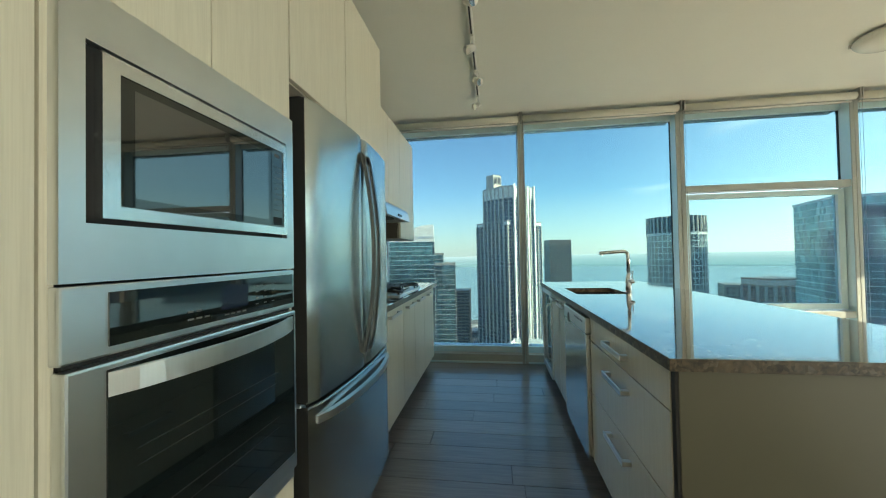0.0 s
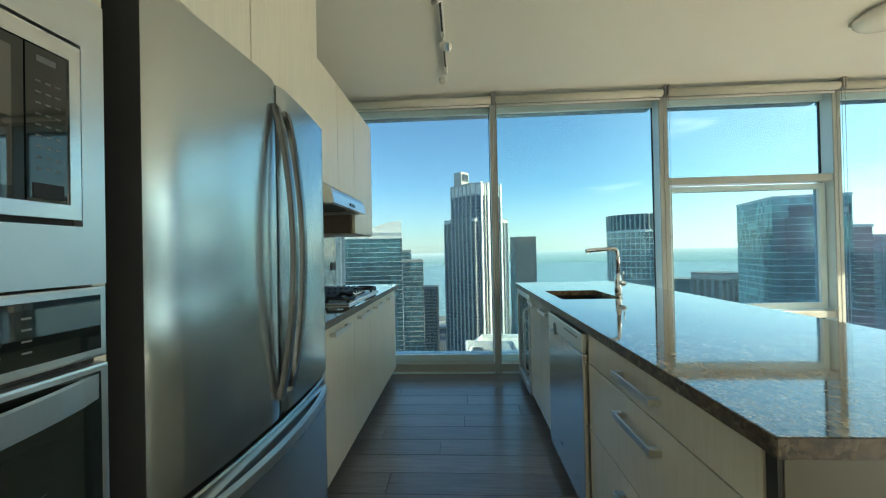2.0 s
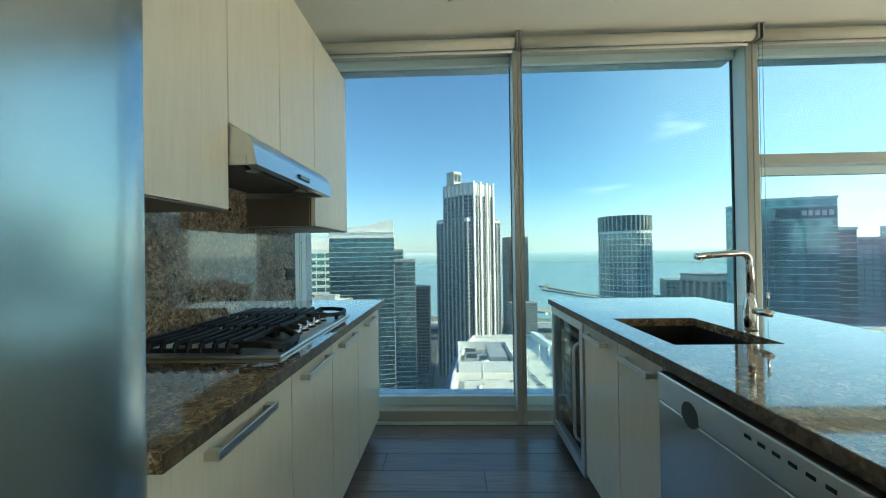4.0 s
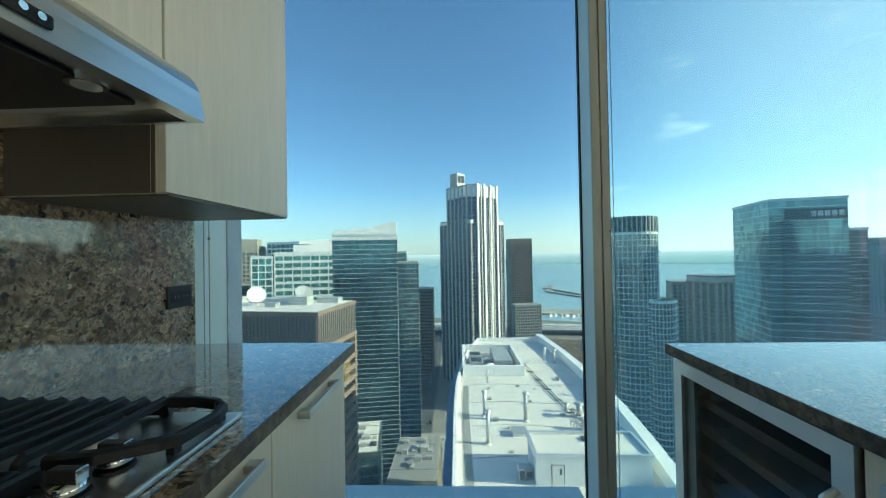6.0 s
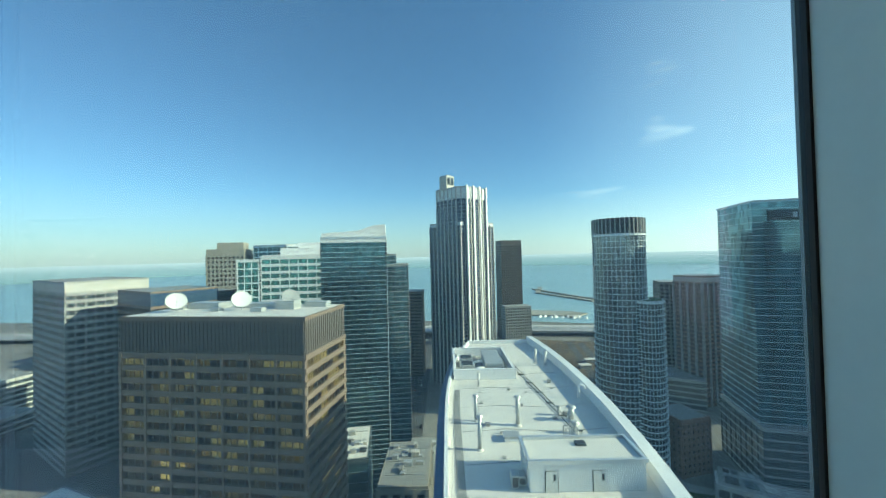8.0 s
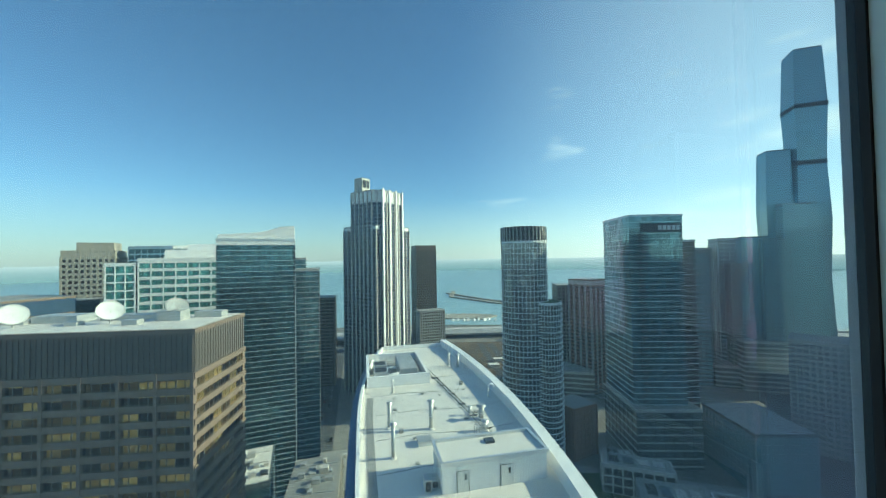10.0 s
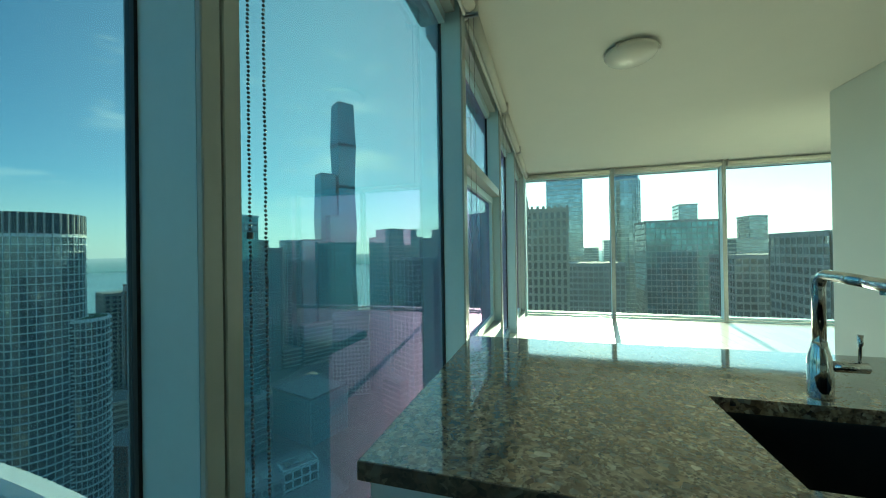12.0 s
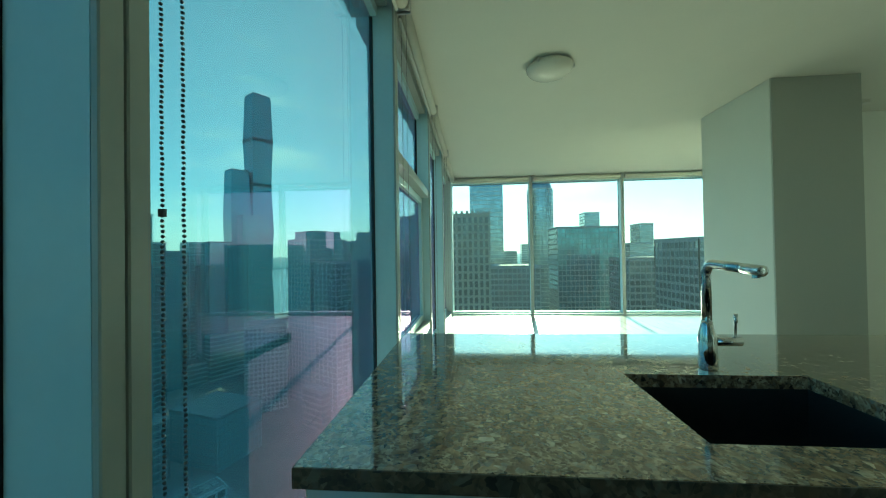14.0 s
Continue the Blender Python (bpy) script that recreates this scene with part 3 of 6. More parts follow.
def oven():
    o = thing("wall_oven", (-0.9, 0.65, 0.53), "stainless built-in wall oven with dark glass door", "oven")
    y0, y1 = 0.338, 0.968
    part("body", cuboid(XW + 0.04, XT - 0.004, y0 + 0.012, y1 - 0.010, 0.53, 1.17), DARK_STEEL, o)
    part("control_trim", cuboid(XT - 0.003, XT + 0.018, y0, y1, 1.063, 1.182, 0.004, 2), STEEL_H, o)
    pn = part("control_panel", cuboid(XT + 0.018, XT + 0.021, y0 + 0.068, y1 - 0.012, 1.078, 1.168, 0.001), BLACK_GLASS, o, "black glass control panel")
    part("display", cuboid(XT + 0.021, XT + 0.022, 0.655, 0.745, 1.10, 1.155), DISPLAY, pn, "dark blue clock display")
    for k in range(4):
        for j in range(3):
            part("key", cuboid(XT + 0.021, XT + 0.0215, 0.775 + j * 0.035, 0.787 + j * 0.035, 1.097 + k * 0.016, 1.100 + k * 0.016), MARK, pn)
    for k in range(5):
        part("key", cuboid(XT + 0.021, XT + 0.0215, 0.56 + (k % 3) * 0.022, 0.575 + (k % 3) * 0.022, 1.092 + (k // 3) * 0.016, 1.096 + (k // 3) * 0.016), MARK, pn)
    for k in range(4):
        part("key", cuboid(XT + 0.021, XT + 0.0215, 0.664 + k * 0.02, 0.678 + k * 0.02, 1.086, 1.090), MARK, pn)
    part("vent_gap", cuboid(XT - 0.003, XT + 0.006, y0 + 0.012, y1 - 0.012, 1.0545, 1.0625), BLACK, o)
    d = part("door", cuboid(XT - 0.003, XT + 0.024, y0 + 0.003, y1 - 0.003, 0.565, 1.054, 0.005, 2), STEEL_H, o)
    g = part("door_glass", cuboid(XT + 0.024, XT + 0.0265, y0 + 0.060, y1 - 0.018, 0.615, 1.042, 0.001), BLACK_GLASS, d, "dark glass with oven racks behind it")
    for z in (0.73, 0.76, 0.86, 0.89):
        part("rack_wire", cuboid(XT + 0.0266, XT + 0.0268, y0 + 0.11, y1 - 0.10, z, z + 0.0016), DARK_STEEL, g)
    n = 14
    pts = [(y0 + 0.062 + (y1 - y0 - 0.085) * k / n, XT + 0.0205 + 0.050 * math.sin(math.pi * k / n) ** 0.75) for k in range(n + 1)]
    outline = [(x + 0.006, y) for y, x in pts] + [(x - 0.006, y) for y, x in reversed(pts)]
    part("door_handle", prism(outline, "z", 0.998, 1.038), STEEL_H, d, "broad curved steel bar handle")
    part("bottom_trim", cuboid(XT - 0.003, XT + 0.014, y0 + 0.003, y1 - 0.003, 0.53, 0.560, 0.003), STEEL_H, o)


def microwave():
    m = thing("microwave", (-0.9, 0.65, 1.185), "built-in stainless microwave with trim kit and black glass door", "microwave")
    y0, y1, z0, z1 = 0.338, 0.968, 1.186, 1.66
    part("body", cuboid(XW + 0.04, XT - 0.004, 0.39, 0.92, 1.285, 1.565), DARK_STEEL, m)
    bm = bmesh.new()
    for a, b, c, d in ((y0, 0.374, z0, z1), (0.931, y1, z0, z1), (0.374, 0.931, z0, 1.280), (0.374, 0.931, 1.574, z1)):
        cuboid(XT - 0.003, XT + 0.018, a, b, c, d, bm=bm)
    bmesh.ops.remove_doubles(bm, verts=bm.verts, dist=1e-5)
    part("trim_kit", bm, STEEL_H, m, "wide stainless trim frame")
    part("shadow_gap", cuboid(XT - 0.003, XT + 0.004, 0.3745, 0.9305, 1.2805, 1.5735), BLACK, m)
    bm = bmesh.new()
    for a, b, c, d in ((0.396, 0.425, 1.290, 1.566), (0.910, 0.926, 1.290, 1.566), (0.425, 0.910, 1.290, 1.312), (0.425, 0.910, 1.540, 1.566)):
        cuboid(XT + 0.0045, XT + 0.022, a, b, c, d, bm=bm)
    bmesh.ops.remove_doubles(bm, verts=bm.verts, dist=1e-5)
    dr = part("door", bm, STEEL, m, "satin steel door frame")
    g = part("door_glass", cuboid(XT + 0.0045, XT + 0.0195, 0.4255, 0.852, 1.3125, 1.5395), BLACK_GLASS, dr, "black mirror-like door glass")
    part("door_window", cuboid(XT + 0.0195, XT + 0.0198, 0.452, 0.838, 1.330, 1.524), GLASS_FRONT, g, "mirror-like window in the door glass")
    cp = part("control_panel", cuboid(XT + 0.0045, XT + 0.0195, 0.8545, 0.9095, 1.3125, 1.5395), BLACK_GLASS, m, "black key panel with pale symbols")
    for k in range(9):
        for j in range(3):
            part("key", cuboid(XT + 0.0195, XT + 0.0199, 0.866 + j * 0.013, 0.873 + j * 0.013, 1.36 + k * 0.016, 1.3625 + k * 0.016), MARK, cp)
    part("clock", cuboid(XT + 0.0195, XT + 0.0199, 0.868, 0.893, 1.518, 1.527), MARK, cp)
    part("release_button", cuboid(XT + 0.0195, XT + 0.021, 0.862, 0.902, 1.318, 1.340, 0.0004), BLACK, cp)


def fridge():
    y0, y1, xf = 1.035, 1.935, -0.565
    f = thing("refrigerator", (-0.85, 1.485, 0), "stainless french-door refrigerator with bottom freezer drawer", "refrigerator")
    part("body", cuboid(XW + 0.02, -0.665, y0 + 0.01, y1 - 0.01, 0.03, 1.755, 0.008, 2), DARK_STEEL, f, "dark grey cabinet sides")
    part("base_grille", cuboid(-0.66, -0.62, y0 + 0.01, y1 - 0.01, 0.03, 0.095), BLACK, f)
    for y in (y0 + 0.08, y1 - 0.08):
        part("foot", rod((-0.7, y, 0), (-0.7, y, 0.031), 0.02), BLACK, f)
    def bowed(a, b, z0, z1, bow=0.030):
        n = 12
        mid, half = (y0 + y1) / 2, (y1 - y0) / 2
        pts = []
        for k in range(n + 1):
            y = a + (b - a) * k / n
            pts.append((xf + bow * (1 - ((y - mid) / half) ** 2), y))
        edge = [(-0.655, a + 0.004)] + [(pts[0][0] - 0.012, a), *pts[1:-1], (pts[-1][0] - 0.012, b)] + [(-0.655, b - 0.004)]
        bm = prism(edge, "z", z0, z1)
        sharp = [e for e in bm.edges if abs(e.verts[0].co.z - e.verts[1].co.z) < 1e-6 and e.verts[0].co.x > -0.6]
        bmesh.ops.bevel(bm, geom=sharp, offset=0.006, segments=2, affect="EDGES")
        return bm
    ymid = (y0 + y1) / 2 + 0.0
    left = part("fridge_door", bowed(y0, ymid - 0.004, 0.725, 1.77), FRIDGE_STEEL, f)
    right = part("fridge_door", bowed(ymid + 0.004, y1, 0.725, 1.77), FRIDGE_STEEL, f)
    drawer = part("freezer_drawer", bowed(y0, y1, 0.11, 0.712), FRIDGE_STEEL, f)
    for d in (left, right, drawer):
        d.data.materials.append(DARK_STEEL)
        for poly in d.data.polygons:
            poly.use_smooth = True
            if poly.normal.y < -0.85 and d is not right:
                poly.material_index = 1
        d.data.set_sharp_from_angle(angle=radians(40))
    for d, y in ((left, ymid - 0.032), (right, ymid + 0.032)):
        n = 18
        pts = [(xf + 0.034 + 0.052 * math.sin(math.pi * k / n) ** 0.8, 0.79 + 0.90 * k / n) for k in range(n + 1)]
        outline = [(x + 0.009, z) for x, z in pts] + [(x - 0.009, z) for x, z in reversed(pts)]
        bm = prism(outline, "y", y - 0.013, y + 0.013)
        bmesh.ops.bevel(bm, geom=list(bm.edges), offset=0.004, segments=2, affect="EDGES")
        h = part("door_handle", bm, GRIP, d, "long bowed steel handle")
    n = 18
    pts = [(xf - 0.006 + 0.062 * math.sin(math.pi * k / n) ** 0.6, y0 + 0.04 + (y1 - y0 - 0.08) * k / n) for k in range(n + 1)]
    outline = [(x + 0.012, y) for x, y in pts] + [(x - 0.010, y) for x, y in reversed(pts)]
    part("drawer_handle", prism(outline, "z", 0.645, 0.672), STEEL_H, drawer, "long bowed steel handle")
    part("badge", cuboid(xf + 0.006, xf + 0.0085, 1.845, 1.885, 1.645, 1.652), DARK_STEEL, right, "small dark maker's mark")
    for y in (y0 + 0.05, y1 - 0.05):
        part("hinge_cover", cuboid(-0.70, -0.60, y - 0.03, y + 0.03, 1.7555, 1.785, 0.006), BLACK, f)
    part("hinge", cuboid(-0.66, -0.60, y0 - 0.008, y0 + 0.03, 0.713, 0.724, 0.002), STEEL_H, f)


oven()
microwave()
fridge()

# base run
XB = -0.635
seams = [1.99, 2.555, 2.946, 3.366, 3.90]
grips = [(2.14, 2.40, 0.822), (2.62, 2.88, 0.822), (3.03, 3.28, 0.822), (3.50, 3.75, 0.822)]
for k in range(4):
    a, b = seams[k], seams[k + 1]
    unit("base_cabinet", "cream wood-grain base cabinet with bar pull", XW, XB, a, b, 0.10, 0.876, [(a, b, 0.10, 0.873, grips[k])], CABINET, "base cabinets", True)
counter = thing("countertop", (-0.9, 2.95, 0.879), "polished speckled brown quartz countertop along the wall", "countertop")
part("slab", plate_with_hole(XW, -0.598, 1.988, 3.912, 0.879, 0.915, -1.13, -0.70, 2.56, 3.19), STONE, counter)
part("front_edge", cuboid(-0.5979, -0.595, 1.988, 3.912, 0.8795, 0.9145, 0.0008), EDGE, counter, "rough brown flecked front edge")
part("end_edge", cuboid(XW, -0.598, 3.9121, 3.915, 0.8795, 0.9145, 0.0008), EDGE, counter)
tagged(part("backsplash", cuboid(XW, XW + 0.012, 1.988, 3.915, 0.9155, 1.62), STONE), "speckled brown quartz backsplash slab", "backsplash", kind="structure")


def flat_bar(points, w, h, bm):
    """A square-edged iron bar that follows a line of points; w across, h deep, the points on its top face."""
    pts, rings = [Vector(p) for p in points], []
    for k, p in enumerate(pts):
        d = pts[min(k + 1, len(pts) - 1)] - pts[max(k - 1, 0)]
        side = Vector((-d.y, d.x, 0))
        side = side.normalized() * w / 2 if side.length > 1e-6 else Vector((w / 2, 0, 0))
        down = side.cross(d).normalized() * h
        if down.z > 0:
            down = -down
        bev = down * 0.22
        rings.append([bm.verts.new(q) for q in (p - side + bev, p - side * 0.55, p + side * 0.55, p + side + bev, p + side + down, p - side + down)])
    for r0, r1 in zip(rings, rings[1:]):
        for j in range(6):
            bm.faces.new((r0[j], r0[(j + 1) % 6], r1[(j + 1) % 6], r1[j]))
    bm.faces.new(rings[0][::-1])
    bm.faces.new(rings[-1])
    return bm


def cooktop():
    x0, x1, y0, y1, z = -1.16, -0.652, 2.52, 3.285, 0.915
    c = thing("gas_cooktop", ((x0 + x1) / 2, (y0 + y1) / 2, z), "stainless gas cooktop with black cast-iron grates", "cooktop")
    part("steel_tray", cuboid(x0, x1, y0, y1, z + 0.0005, z + 0.012, 0.004, 2), STEEL_H, c)
    part("burner_box", cuboid(-1.12, -0.71, 2.57, 3.18, 0.80, z + 0.0004), DARK_STEEL, c)
    top = z + 0.055
    spans = [(y0 + 0.010, y0 + 0.255), (y0 + 0.259, y0 + 0.506), (y0 + 0.510, y1 - 0.010)]
    for n, (a, b) in enumerate(spans):
        xa, xb = x0 + 0.018, -0.795
        bm = bmesh.new()
        for k in range(9):
            x = xa + (xb - xa) * k / 8
            flat_bar([(x, a + 0.002, z + 0.018), (x, a + 0.008, top - 0.012), (x, a + 0.020, top), (x, (a + b) / 2, top - 0.003), (x, b - 0.020, top), (x, b - 0.008, top - 0.012), (x, b - 0.002, z + 0.018)], 0.013, 0.015, bm)
        for y in (a + 0.012, b - 0.012):
            flat_bar([(xa - 0.006, y, z + 0.030), (xb + 0.006, y, z + 0.030)], 0.013, 0.014, bm)
        if n != 1:
            # forward loop around the corner burner
            far, near = (a, b) if n == 0 else (b, a)
            s = 1 if n == 0 else -1
            flat_bar([(xb, near - s * 0.016, top), (-0.765, near - s * 0.018, top), (-0.738, near - s * 0.030, top - 0.002), (-0.682, near - s * 0.078, top - 0.008), (-0.668, near - s * 0.100, top - 0.011),
                      (-0.664, far + s * 0.060, top - 0.014), (-0.672, far + s * 0.026, top - 0.012), (-0.69, far + s * 0.012, top - 0.008), (-0.735, far + s * 0.010, top - 0.004), (xb, far + s * 0.012, top - 0.004)], 0.019, 0.018, bm)
            for x, y in ((-0.672, far + s * 0.035), (-0.674, near - s * 0.098)):
                flat_bar([(x, y - 0.008, z + 0.042), (x, y + 0.008, z + 0.042)], 0.014, 0.030, bm)
        else:
            flat_bar([(xb + 0.012, a + 0.004, top - 0.002), (xb + 0.012, b - 0.004, top - 0.002)], 0.014, 0.024, bm)
        for x in (xa + 0.004, xb - 0.004):
            for y in (a + 0.012, b - 0.012):
                flat_bar([(x, y - 0.008, z + 0.032), (x, y + 0.008, z + 0.032)], 0.016, 0.0205, bm)
        part("grate", bm, IRON, c, "black cast-iron grate")
        for x in ((xa + 0.095, xb - 0.06) if n != 1 else ((xa + xb) / 2,)):
            bn = part("burner", rod((x, (a + b) / 2, z + 0.012), (x, (a + b) / 2, z + 0.022), 0.045, 0.040, 20), NICKEL, c)
            part("burner_cap", rod((x, (a + b) / 2, z + 0.022), (x, (a + b) / 2, z + 0.030), 0.036, 0.034, 20), IRON, bn)
    for k in range(5):
        x, y = -0.735, 2.812 + k * 0.069
        kn = part("knob", rod((x, y, z + 0.016), (x, y, z + 0.034), 0.0225, 0.0215, 24), CHROME, c, "chrome control knob", True)
        part("knob_ring", rod((x, y, z + 0.0122), (x, y, z + 0.0158), 0.026, 0.025, 24), BLACK, kn)
        part("knob_grip", cuboid(x - 0.0225, x + 0.019, y - 0.008, y + 0.008, z + 0.0342, z + 0.052, 0.003, 2), DARK_STEEL, kn, "dark upright grip bar")
        part("knob_face", cuboid(x + 0.0192, x + 0.0222, y - 0.0085, y + 0.0085, z + 0.0342, z + 0.053, 0.001), CHROME, kn)


def hood():
    y0, y1 = 2.572, 3.335
    h = thing("range_hood", (-1.0, 2.95, 1.55), "slim stainless under-cabinet range hood", "range hood")
    n = 8
    curve = [(-0.762 - 0.125 * (1 - math.cos(math.pi / 2 * k / n)), 1.598 + 0.088 * math.sin(math.pi / 2 * k / n)) for k in range(n + 1)]
    outline = [(XW + 0.014, 1.578), (-0.787, 1.578), (-0.787, 1.548), (-0.752, 1.548)] + curve + [(XW + 0.014, 1.686)]
    part("canopy", prism(outline, "y", y0 + 0.003, y1 - 0.014), STEEL_H, h, "curved stainless canopy")
    part("side_cheek", cuboid(XW + 0.014, -0.788, y0 + 0.003, y0 + 0.012, 1.548, 1.5775), STEEL_H, h)
    part("side_cheek", cuboid(XW + 0.014, -0.788, y1 - 0.024, y1 - 0.0145, 1.548, 1.5775), STEEL_H, h)
    part("filter", cuboid(XW + 0.06, -0.86, y0 + 0.06, y1 - 0.07, 1.568, 1.5775, 0.002), DARK_STEEL, h)
    for y in (y0 + 0.17, y1 - 0.17):
        lp = part("hood_lamp", rod((-0.86, y, 1.562), (-0.86, y, 1.5775), 0.030, seg=20), CHROME, h)
        part("lamp_lens", rod((-0.86, y, 1.560), (-0.86, y, 1.5619), 0.022, seg=20), OPAL, lp)
    pad = part("button_pad", cuboid(-0.7615, -0.7505, 2.905, 3.02, 1.566, 1.586, 0.004, 2), BLACK, h)
    for k in range(5):
        part("button", rod((-0.7505, 2.918 + k * 0.021, 1.576), (-0.747, 2.918 + k * 0.021, 1.576), 0.0055, seg=10), CHROME, pad)


cooktop()
hood()
XU = -0.846
unit("wall_cabinet", "cream wood-grain wall cabinet", XW, XU, 1.99, 2.572, 1.395, 2.46, [(1.99, 2.572, 1.395, 2.46, None)], CABINET, "wall cabinets")
unit("wall_cabinet", "short cream wood-grain wall cabinet above the range hood", XW, XU, 2.5725, 3.3195, 1.688, 2.46,
     [(2.5725, 2.932, 1.688, 2.46, None), (2.935, 3.3195, 1.688, 2.46, None)], CABINET, "wall cabinets")
unit("wall_cabinet", "cream wood-grain wall cabinet by the window", XW, XU, 3.322, 3.905, 1.395, 2.46, [(3.322, 3.905, 1.395, 2.46, None)], CABINET, "wall cabinets")

# thin plates whose dark brown puts shade below the wall cabinets
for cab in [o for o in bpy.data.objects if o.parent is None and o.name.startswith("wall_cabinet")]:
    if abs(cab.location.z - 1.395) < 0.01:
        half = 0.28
        part("underside", cuboid(XW + 0.013, XU - 0.001, cab.location.y - half, cab.location.y + half, 1.3905, 1.3945), UNDER_SHADE, cab, "added underside plate, dark brown for shade")

# plate beside the hood, shade put into its colour
side = thing("cabinet_side_panel", (-1.04, 3.3206, 1.396), "side panel beside the range hood, dark brown for shade", "panel")
part("panel", cuboid(XW + 0.013, XU - 0.034, 3.3196, 3.3216, 1.396, 1.685), UNDER_SHADE, side)
part("edge_strip", cuboid(XU - 0.030, XU - 0.022, 3.3186, 3.3216, 1.396, 1.685), UNDER_SHADE, side)


def outlet():
    o = thing("wall_outlet", (XW + 0.012, 3.83, 1.10), "black double electrical outlet in the stone backsplash", "outlet")
    part("cover_plate", cuboid(XW + 0.012, XW + 0.020, 3.772, 3.888, 1.068, 1.148, 0.003, 2), HANDLE, o)
    face = part("socket_face", cuboid(XW + 0.0202, XW + 0.0225, 3.786, 3.874, 1.09, 1.127, 0.001), BLACK, o)
    for y in (3.802, 3.818, 3.844, 3.860):
        part("slot", cuboid(XW + 0.0226, XW + 0.0229, y - 0.0015, y + 0.0015, 1.103, 1.114), MARK, face)


outlet()

# ---- island ----
XI, XI2 = 0.56, 1.22
YI0, YI1 = 1.03, 3.85
top = thing("island_countertop", (1.03, 2.43, 0.879), "polished speckled quartz island countertop with a sink cut-out", "countertop")
part("slab", plate_with_hole(0.538, 1.532, 0.993, 3.862, 0.879, 0.915, 0.65, 1.025, 2.655, 3.138), STONE, top)
part("side_edge", cuboid(0.535, 0.5379, 0.993, 3.862, 0.8795, 0.9145, 0.0008), EDGE, top, "rough brown flecked edge")
part("side_edge", cuboid(1.5321, 1.535, 0.993, 3.862, 0.8795, 0.9145, 0.0008), EDGE, top)
part("end_edge", cuboid(0.535, 1.535, 0.99, 0.9929, 0.8795, 0.9145, 0.0008), EDGE, top)
part("end_edge", cuboid(0.535, 1.535, 3.8621, 3.865, 0.8795, 0.9145, 0.0008), EDGE, top)
unit("drawer_cabinet", "glossy taupe island cabinet with three drawers", XI2, XI, 1.052, 1.945, 0.10, 0.874,
     [(1.052, 1.945, 0.742, 0.874, (1.385, 1.635, 0.805)), (1.052, 1.945, 0.462, 0.742, (1.385, 1.635, 0.668)), (1.052, 1.945, 0.10, 0.462, (1.385, 1.635, 0.395))], GLOSSY, "island cabinets", True)
unit("sink_cabinet", "glossy taupe island cabinet under the sink", XI2, XI, 2.565, 2.882, 0.10, 0.655, [(2.565, 2.882, 0.10, 0.874, (2.605, 2.82, 0.825))], GLOSSY, "island cabinets", True)
unit("sink_cabinet", "glossy taupe island cabinet under the sink", XI2, XI, 2.884, 3.262, 0.10, 0.655, [(2.884, 3.262, 0.10, 0.874, (2.985, 3.205, 0.825))], GLOSSY, "island cabinets", True)
ends = thing("island_end_panel", (1.0, 1.03, 0), "satin end panel closing the island, toned olive-taupe for shade", "panel")
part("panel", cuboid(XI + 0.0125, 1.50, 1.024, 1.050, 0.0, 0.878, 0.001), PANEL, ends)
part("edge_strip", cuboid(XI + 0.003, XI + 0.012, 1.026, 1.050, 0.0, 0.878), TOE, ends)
backp = tagged(part("island_back_panel", cuboid(XI2 + 0.001, XI2 + 0.02, 1.052, 3.85, 0.0, 0.878), CABINET), "cream panel along the back of the island", "panel")
tagged(part("island_side_panel", cuboid(XI + 0.02, XI2, 3.852, 3.862, 0.0, 0.878), GLOSSY), "taupe panel at the window end of the island", "panel")


def dishwasher():
    d = thing("dishwasher", (0.87, 2.255, 0), "stainless dishwasher built into the island", "dishwasher")
    part("body", cuboid(XI + 0.024, XI2 - 0.02, 1.952, 2.558, 0.10, 0.86), DARK_STEEL, d)
    part("toe_kick", cuboid(XI + 0.07, XI2 - 0.02, 1.952, 2.558, 0.0, 0.0995), TOE, d)
    door = part("door", cuboid(XI - 0.022, XI + 0.0235, 1.958, 2.552, 0.095, 0.772, 0.004, 2), STEEL, d)
    band = part("control_strip", cuboid(XI - 0.024, XI + 0.0235, 1.958, 2.552, 0.775, 0.862, 0.006, 2), STEEL_H, d)
    part("grip_recess", rod((XI - 0.0245, 2.40, 0.79), (XI - 0.020, 2.40, 0.79), 0.035, seg=24), DARK_STEEL, band)
    for k in range(6):
        part("button", cuboid(XI - 0.0252, XI - 0.024, 2.02 + k * 0.035, 2.038 + k * 0.035, 0.828, 0.836), BLACK, band)
    part("badge", cuboid(XI - 0.0228, XI - 0.022, 2.30, 2.325, 0.20, 0.21), DARK_STEEL, door)


